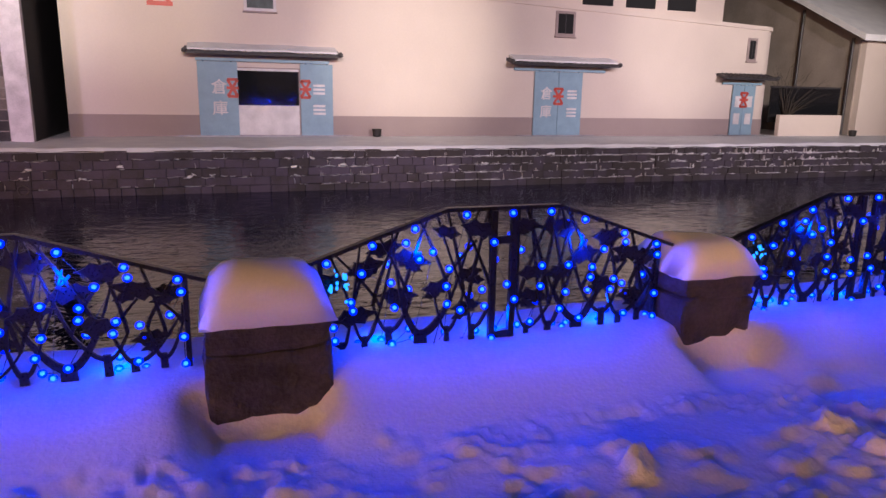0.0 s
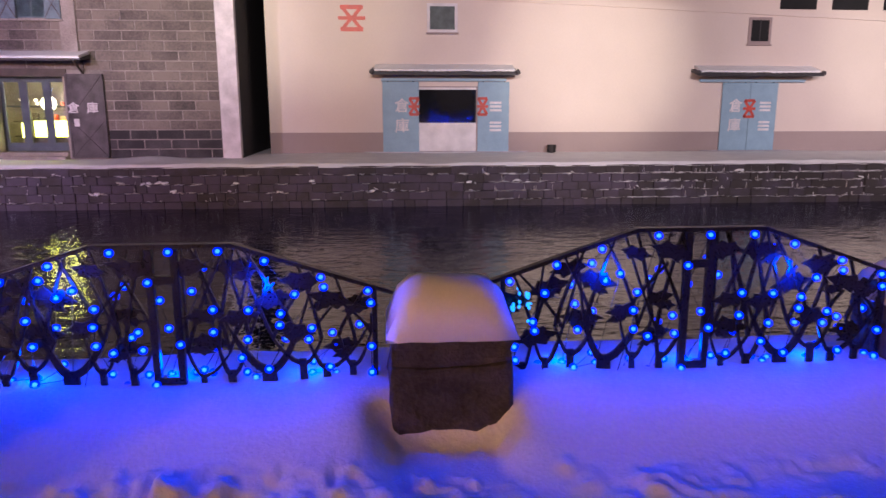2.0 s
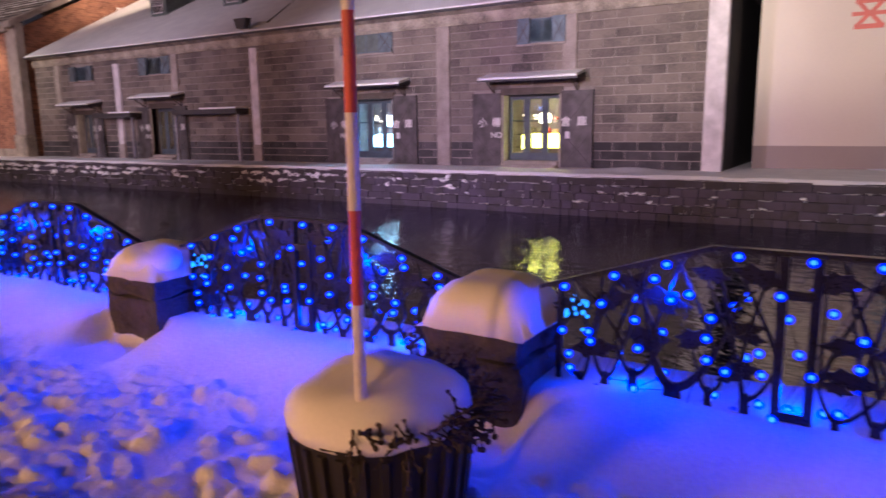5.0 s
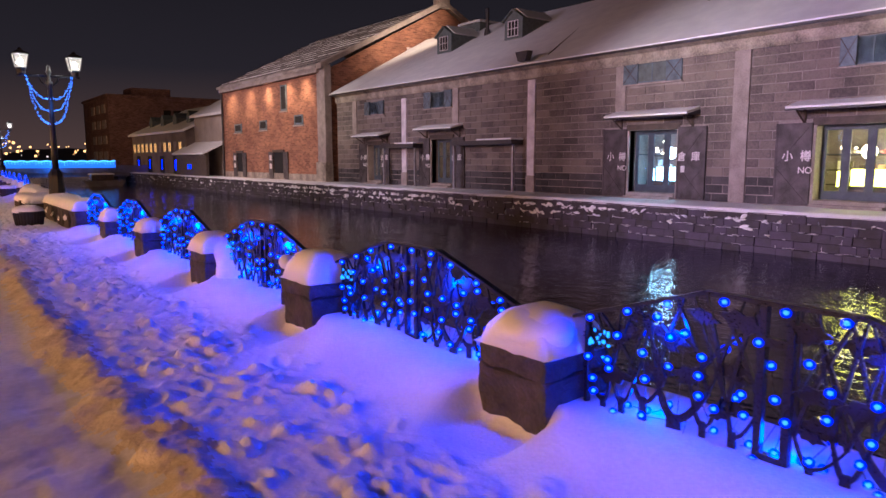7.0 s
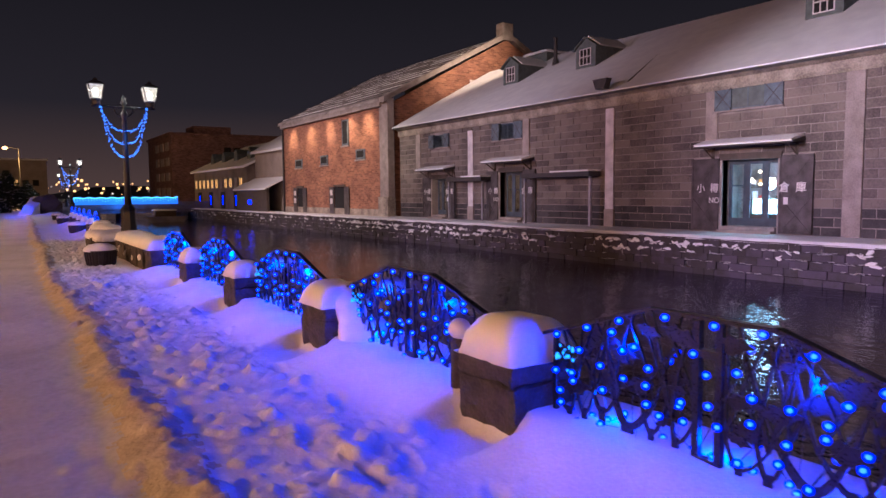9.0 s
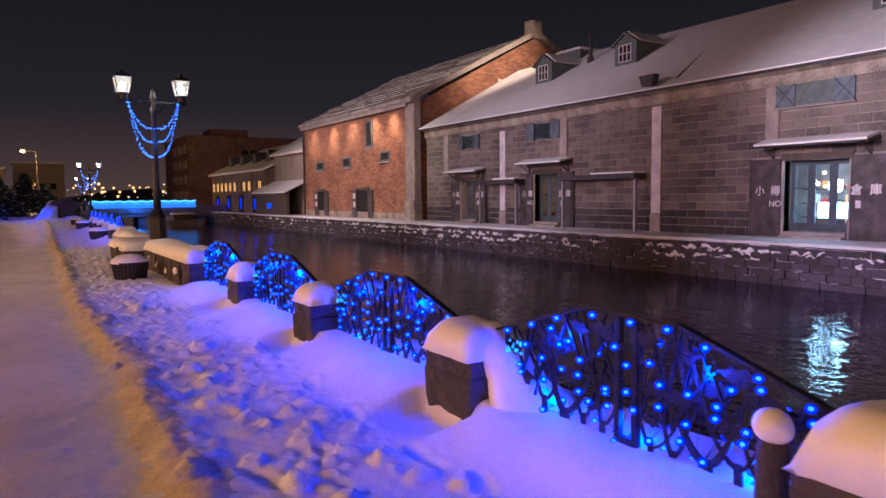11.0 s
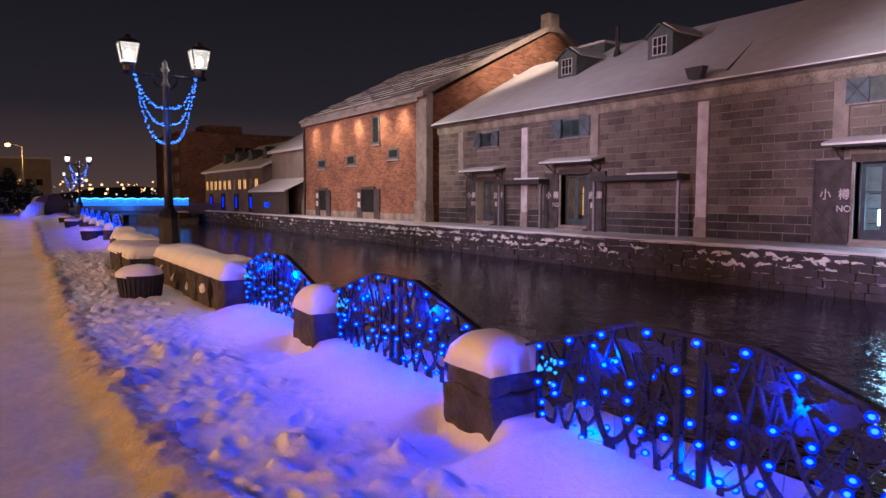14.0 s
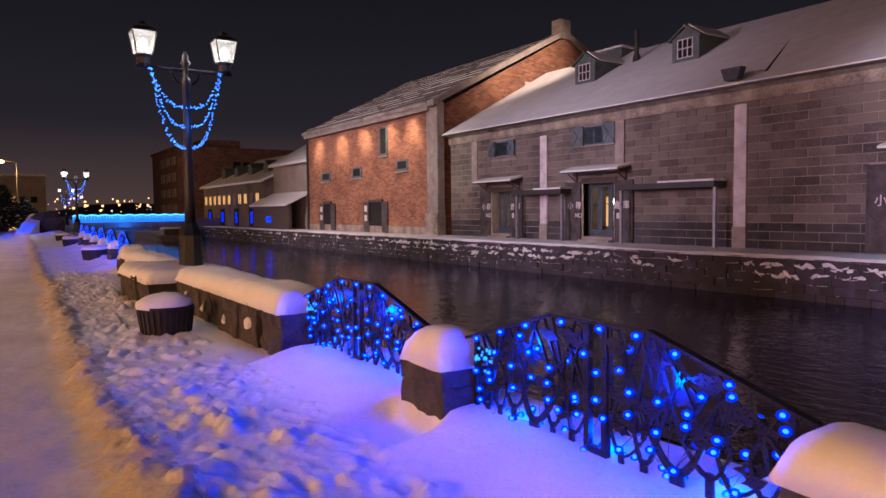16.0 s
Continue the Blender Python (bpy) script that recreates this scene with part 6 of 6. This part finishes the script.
# ---- planters ----
def planter(x, y, rad, tall, snow, seed, label):
    p = thing("round_planter", (x, y, 0), label, "planter", "round planters")
    b = bmesh.new()
    turned(b, [(rad * 0.86, -0.08), (rad * 0.92, tall * 0.4), (rad, tall - 0.04), (rad * 1.03, tall), (rad * 0.95, tall), (rad * 0.9, tall - 0.06)], (x, y, 0), 28)
    part("tub", b, BARREL, p, "black tub with upright staves")
    for k in range(28):
        a = 2 * math.pi * k / 28
        s = bmesh.new()
        tube(s, (x + rad * 0.87 * math.cos(a), y + rad * 0.87 * math.sin(a), 0), (x + rad * 1.0 * math.cos(a), y + rad * 1.0 * math.sin(a), tall - 0.03), 0.02, 0.022, 5)
        part("stave", s, BARREL, p)
    b = bmesh.new()
    prof = [(rad * 0.98, tall - 0.02)] + [(rad * 1.02 * math.cos(q * math.pi / 18), tall + 0.02 + snow * math.sin(q * math.pi / 18) ** 0.8) for q in range(0, 9)] + [(0.01, tall + snow + 0.02)]
    turned(b, prof, (x, y, 0), 32)
    part("snow_dome", rough(rough(b, 0.035, 4, seed), 0.012, 14, seed), SNOW_CAP, p, "dome of snow", True)
    r = random.Random(int(seed * 7))
    for k in range(130 if seed < 2 else 0):
        a = r.uniform(-1.75, 0.3) if k % 4 else r.uniform(-2.9, -1.7)
        d = rad * r.uniform(0.93, 1.04)
        s = bmesh.new()
        q = Vector((x + d * math.cos(a), y + d * math.sin(a), tall + snow * r.uniform(0.0, 0.45)))
        v = Vector((math.cos(a) * r.uniform(0.1, 0.9), math.sin(a) * r.uniform(0.1, 0.9), r.uniform(-0.6, 0.8))).normalized()
        for _ in range(3):
            e = q + v * r.uniform(0.03, 0.06)
            tube(s, q, e, 0.005, 0.0035, 4)
            ball(s, e, r.uniform(0.006, 0.014), 1)
            q, v = e, (v + Vector((r.uniform(-0.5, 0.5), r.uniform(-0.5, 0.5), r.uniform(-0.5, 0.5)))).normalized()
        part("twig", s, TWIG, p, "")
    return p


planter(-0.93, 2.79, 0.35, 0.44, 0.19, 1.4, "black tub planter under domed snow with dry twigs")
planter(-0.60, 22.45, 0.33, 0.34, 0.13, 2.6, "black tub planter with a thin snow cap")
planter(-0.10 + bend(38), 38.2, 0.36, 0.34, 0.13, 3.1, "black tub planter with a thin snow cap")
planter(-0.10 + bend(49), 49.6, 0.36, 0.34, 0.13, 4.2, "black tub planter with a thin snow cap")
planter(-0.10 + bend(56), 56.5, 0.36, 0.34, 0.13, 5.2, "black tub planter with a thin snow cap")
pole = thing("marker_pole", (-1.18, 2.69, 0.45), "red and white banded snow marker pole in a planter", "marker pole")
for k in range(9):
    b = bmesh.new()
    lo, hi = (0.45, 0.94) if k == 0 else (0.94 + 0.325 * (k - 1), 0.94 + 0.325 * k)
    tube(b, (-1.18 + 0.02 * lo, 2.69 + 0.015 * lo, lo), (-1.18 + 0.02 * hi, 2.69 + 0.015 * hi, hi), 0.021, 0.021, 12)
    part("red_band" if k % 2 else "white_band", b, RED_PAINT if k % 2 else WHITE_PAINT, pole)

# ---- far end of the promenade ----
mound = thing("wrapped_shrub", (2.2, 79, 0), "dark shrub under straw wrapping, dusted with snow", "shrub")
b = bmesh.new()
bmesh.ops.create_icosphere(b, subdivisions=3, radius=1.0, matrix=Matrix.Translation((1.75, 79, 0.55)) @ Matrix.Diagonal((1.25, 1.3, 1.2, 1)))
part("foliage", rough(rough(b, 0.35, 1.4, 3), 0.12, 5, 1), TWIG, mound)
bm = bmesh.new()
prism(bm, [(72, -0.2), (84, -0.2), (84, 1.5), (81, 1.5), (72.5, 0.1)], "x", -0.5, 0.5)
bmesh.ops.subdivide_edges(bm, edges=bm.edges, cuts=7, use_grid_fill=True)
for v in bm.verts:      # the run climbs away from the path at a slant
    v.co.x += -0.35 + (v.co.y - 72) * 0.16
slope = solo("snow_slide", rough(rough(bm, 0.12, 0.9, 4), 0.05, 3, 1), SNOW, "banked snow slide lit blue by festival lights", "snow slide", smooth=True)
lamp("POINT", "festival_light", (-0.9, 74.0, 1.9), 420, BLUE, 0.2)


def conifer(x, y, h, seed, thick=600, wide=0.34):
    r = random.Random(seed)
    t = thing("conifer", (x, y, 0), "dark conifer with drooping uneven boughs", "tree", "roadside conifers")
    b = bmesh.new()
    tube(b, (x, y, -0.2), (x, y, h), 0.16, 0.03, 8)
    part("trunk", b, TWIG, t)
    b = bmesh.new()
    for k in range(thick):
        z = h * r.uniform(0.14, 1.0)
        reach = (1 - z / h) * h * wide + 0.15
        a, d = r.uniform(0, 6.28), reach * r.uniform(0.25, 1.0)
        c = Vector((x + d * math.cos(a), y + d * math.sin(a), z - 0.25 * d))
        s = r.uniform(0.14, 0.30)
        v = [b.verts.new(c + Vector((r.uniform(-s, s), r.uniform(-s, s), r.uniform(-s, s) * 0.6))) for _ in range(4)]
        for f in ((0, 1, 2), (0, 2, 3), (0, 3, 1)):
            b.faces.new([v[q] for q in f])
    crown = part("crown", b, LEAF, t)
    if y > 30:
        b = bmesh.new()
        for k in range(170):      # snow lying on the boughs
            z = h * r.uniform(0.2, 0.95)
            a, d = r.uniform(0, 6.28), ((1 - z / h) * h * wide + 0.15) * r.uniform(0.5, 1.0)
            c = Vector((x + d * math.cos(a), y + d * math.sin(a), z - 0.25 * d + 0.12))
            v = [b.verts.new(c + Vector((r.uniform(-0.3, 0.3), r.uniform(-0.3, 0.3), r.uniform(-0.05, 0.05)))) for _ in range(4)]
            for f in ((0, 1, 2), (0, 2, 3), (0, 3, 1)):
                b.faces.new([v[q] for q in f])
        part("bough_snow", b, SNOW_CAP, crown, "snow lying on the boughs")


# two unseen trees, added to keep street light off the nearest snow
conifer(-7.7, 0.3, 7.0, 6, 6500)
conifer(-8.0, -3.2, 7.0, 7, 2600)
for x, y, h, s in ((-1.0, 96, 6.2, 1), (1.2, 104, 4.6, 2), (-3.5, 92, 5.6, 3), (-6.5, 84, 6.0, 4), (-4.6, 74, 4.2, 5), (-7.4, 66, 7.0, 11), (-2.6, 88, 3.0, 12)):
    conifer(x, y, 0.72 * h, s, 1900, 0.85)
sod = thing("sodium_street_lamp", (1.0, 118, 0), "tall roadside lamp glowing orange", "street lamp")
part("mast", tube(bmesh.new(), (1.0, 118, 0), (1.0, 118, 8.2), 0.12, 0.07), LAMP_IRON, sod)
part("arm", tube(bmesh.new(), (1.0, 118, 8.2), (-0.6, 118, 8.5), 0.05, 0.05), LAMP_IRON, sod)
b = bmesh.new()
ball(b, (-0.6, 118, 8.3), 0.36, 2, 0.7)
part("lamp_head", b, glow("sodium_lamp", (1.0, 0.50, 0.16), 5.0), sod, "glowing orange lamp head")
lamp("POINT", "sodium_light", (-0.6, 115.0, 7.2), 6000, SODIUM, 0.3)
for k, (x, y, w, h) in enumerate(((-9, 150, 12, 7), (3, 170, 9, 9), (-22, 120, 12, 5))):
    house = thing("roadside_house", (x, y, 0), "dim roadside building with a snowy flat roof", "building", "roadside houses")
    part("wall", boxed(x - w / 2, y, -0.2, x + w / 2, y + 8, h), GREY_PLASTER, house)
    part("roof_snow", boxed(x - w / 2 - 0.3, y - 0.3, h, x + w / 2 + 0.3, y + 8.3, h + 0.35, 0.1), SNOW, house)
    for q in range(4):
        for z in range(2):
            wx = x - w / 2 + 0.8 + q * (w - 1.6) / 4
            part("window", boxed(wx, y - 0.06, 1.2 + 2.6 * z, wx + 1.1, y, 2.4 + 2.6 * z), AMBER if (q + z + k) % 3 == 0 else BLACK, house)
bm = bmesh.new()
R = random.Random(2)
hill = [(-400, -5)] + [(-400 + 20 * k, 9 + 5 * math.sin(k * 0.21 + 1) + 3 * math.sin(k * 0.53) + R.uniform(-2, 2)) for k in range(56)] + [(700, -5)]
prism(bm, hill, "y", 900, 960)
solo("hillside", bm, HILL, "dark hillside of the far town", "hill", "structure")
b, bw = bmesh.new(), bmesh.new()
for k in range(24):
    u = R.uniform(0.0, 1.0)
    ball(b if R.random() < 0.7 else bw, (30 + 40 * u + R.uniform(-4, 4), R.uniform(300, 420), R.uniform(1.5, 8)), R.uniform(0.25, 0.62), 1)
for k in range(40):
    ball(bw if R.random() < 0.6 else b, (R.uniform(20, 330), R.uniform(880, 895), R.uniform(3, 13)), R.uniform(0.3, 0.7), 1)
for k in range(16):
    ball(b, (R.uniform(4, 34), R.uniform(190, 240), R.uniform(2.5, 6.0)), R.uniform(0.15, 0.38), 2)
solo("town_lights", b, CITY, "distant amber town lights", "town lights", "stuff")
solo("white_town_lights", bw, CITY_WHITE, "distant white town lights", "town lights", "stuff")
boat = thing("moored_boat", (16.5, 100, WATER_Z), "small moored canal boat under snow", "boat")
b = bmesh.new()
prism(b, [(14, WATER_Z + 0.75), (19, WATER_Z + 0.75), (18.4, WATER_Z - 0.1), (14.7, WATER_Z - 0.1)], "y", 99, 101.5)
part("hull", b, CONCRETE, boat)
part("cabin", boxed(15, 99.4, WATER_Z + 0.75, 17.6, 101.1, WATER_Z + 1.5, 0.1), DARK_WOOD, boat)
part("snow_cover", snow_pillow(14.9, 99.3, 17.7, 101.2, WATER_Z + 1.5, 0.2, 3), SNOW_CAP, boat)

# ---- pieces of the far quay wall ----
R = random.Random(21)
variants = [(w, block_mesh("quay_stone_block", 0.22, w, 0.30, QUAY, 0.022, w * 9)) for w in (0.36, 0.44, 0.52, 0.60, 0.70, 0.82)]
rest, made = [], 0
for rowk in range(5):
    y = -46 + R.uniform(0, 0.4)
    z = WATER_Z + 0.10 + 0.31 * rowk
    while y < 124:
        w, me = R.choice(variants)
        cy = y + w / 2
        front = EDGE - 0.02 + R.uniform(-0.03, 0.03) - (0.05 if rowk == 0 else 0.0)
        if rowk == 4:
            w = max(w, 0.6)
            cy = y + w / 2
        if -9 < cy < 22 and made < 300 and rowk < 4:
            ob = new("quay_stone", me)
            ob.parent = quay
            ob.location = Vector((front, cy, z)) - base_of(quay)
            made += 1
        else:
            rest.append((front, EDGE + 0.2, cy, z, w, 0.30))
        y += w + 0.014
joined_blocks("quay_stone_rest", rest, QUAY, 0.02, quay, "weathered quay stones")
joints = []
for k in range(4400):     # thin broken lines of snow along the courses and a few upright joints
    y = R.choice((R.uniform(-42, -14), R.uniform(-30, -4), R.uniform(-14, 20), R.uniform(20, 62), R.uniform(62, 112)))
    keep = 0.5 + 0.5 * noise.noise(Vector((y * 0.35, 3.0, 0)))
    if R.random() < keep * (1.25 if y < -8 else 0.85):
        joints.append((y, R.choice((1, 2, 3, 4, 4))))
pts, faces = [], []
for y, rowk in joints:
    z = WATER_Z + 0.255 - 0.31 + 0.31 * rowk
    upright, n = R.random() < 0.14, 5
    drift = R.uniform(-0.03, 0.03)
    ln, first = (R.uniform(0.08, 0.24) if upright else R.uniform(0.06, 0.42)), len(pts)
    for q in range(n):
        f = q / (n - 1)
        w = R.uniform(0.002, 0.012) * (1.0 if 0 < q < n - 1 else 0.25)
        cy, cz = (y + R.uniform(-0.012, 0.012), z + ln * f) if upright else (y + ln * f, z + drift + R.uniform(-0.014, 0.014))
        for sx, sw in ((-0.065, 0.2), (-0.045, 1.0), (0.02, 1.0), (-0.045, -1.0)):
            pts.append((EDGE + sx - 0.0, cy + (sw * w if upright else 0), cz + (0 if upright else sw * w)))
    for q in range(n - 1):
        o = first + q * 4
        faces += [(o + c, o + (c + 1) % 4, o + 4 + (c + 1) % 4, o + 4 + c) for c in range(4)]
me = bpy.data.meshes.new("joint_snow")
at_q = base_of(quay)
me.from_pydata([(a - at_q.x, c - at_q.y, e - at_q.z) for a, c, e in pts], [], faces)
me.materials.append(SNOW_CAP)
js = new("joint_snow", me)
js.parent = quay
tagged(js, "thin snow caught in the joints of the quay wall", kind="stuff")
b = bmesh.new()
for k in range(190):      # larger clumps lodged on broken ledges, most of them past the second shop
    y = R.choice((R.uniform(-40, -14), R.uniform(-14, 16), R.uniform(16, 30), R.uniform(22, 58), R.uniform(30, 62), R.uniform(36, 60), R.uniform(62, 100)))
    z = WATER_Z + 0.26 + 0.31 * (R.choice((2, 3, 3)) if y > 16 else R.choice((1, 2, 3))) + R.uniform(-0.04, 0.08)
    size = R.uniform(0.5, 1.0) * (1.0 if y > 16 else 0.55)
    for q in range(R.choice((2, 3, 4))):
        dims = (0.07, size * R.uniform(0.10, 0.26), size * R.uniform(0.03, 0.085))
        bmesh.ops.create_icosphere(b, subdivisions=2, radius=1, matrix=Matrix.Translation((EDGE - 0.03, y + R.uniform(-0.3, 0.3) * size, z + R.uniform(-0.09, 0.09) * size)) @ Matrix.Rotation(R.uniform(-0.6, 0.6), 4, "X") @ Matrix.Diagonal((*dims, 1)))
rough(rough(b, 0.06, 3.0, 1), 0.035, 9.0, 2)
snowy = part("caught_snow", b, SNOW_CAP, quay, "snow caught on the ledges of the quay wall")
tagged(snowy, kind="stuff")
ring = thing("mooring_ring", (EDGE - 0.1, 5.9, WATER_Z + 0.2), "rusty iron mooring ring on the quay wall", "mooring ring")
b = bmesh.new()
for k in range(14):
    a0, a1 = 2 * math.pi * k / 14, 2 * math.pi * (k + 1) / 14
    tube(b, (EDGE - 0.1, 5.9 + 0.16 * math.cos(a0), WATER_Z + 0.25 + 0.16 * math.sin(a0)), (EDGE - 0.1, 5.9 + 0.16 * math.cos(a1), WATER_Z + 0.25 + 0.16 * math.sin(a1)), 0.03, 0.03, 6)
part("ring", b, IRON_DOOR, ring)

# ---- pieces of the tuff-block warehouse ----
BW, BH = 1.06, 0.385
full = {m.name: block_mesh("tuff_block", 0.05, BW - 0.045, BH - 0.042, m, 0.006, 2.0) for m in (BLOCK, DARK_BLOCK)}
rest, rest_dark, made = [], [], 0
z, rowk = FAR_Z + BH / 2, 0
while z < 6.15:
    free, gaps = [], sorted((a, b) for a, b, lo, hi in OPENINGS if lo - BH / 2 < z < hi + BH / 2)
    y = S0 + 0.72
    for a, b in gaps:
        if a > y:
            free.append((y, a))
        y = max(y, b)
    free.append((y, S1))
    m = DARK_BLOCK if z < 0.83 else BLOCK
    for a, b in free:
        k = math.floor((a - (rowk % 2) * BW / 2) / BW)
        while True:
            c0, c1 = k * BW + (rowk % 2) * BW / 2, (k + 1) * BW + (rowk % 2) * BW / 2
            if c0 > b:
                break
            c0, c1 = max(c0, a), min(c1, b)
            if c1 - c0 > BW - 0.01 and c0 > 7.0 and c1 < 31 and made < 300 and 0.2 < z < 4.4:
                ob = new("tuff_block", full[m.name])
                ob.parent = stone
                ob.location = Vector((STONE_X - 0.008, (c0 + c1) / 2, z)) - base_of(stone)
                made += 1
            elif c1 - c0 > 0.12:
                (rest_dark if m is DARK_BLOCK else rest).append((STONE_X - 0.008, STONE_X + 0.05, (c0 + c1) / 2, z, c1 - c0 - 0.045, BH - 0.042))
            k += 1
    z += BH
    rowk += 1
joined_blocks("tuff_block_rest", rest, BLOCK, 0.006, stone, "weathered tuff blocks")
joined_blocks("plinth_block_rest", rest_dark, DARK_BLOCK, 0.006, stone, "dark plinth blocks")
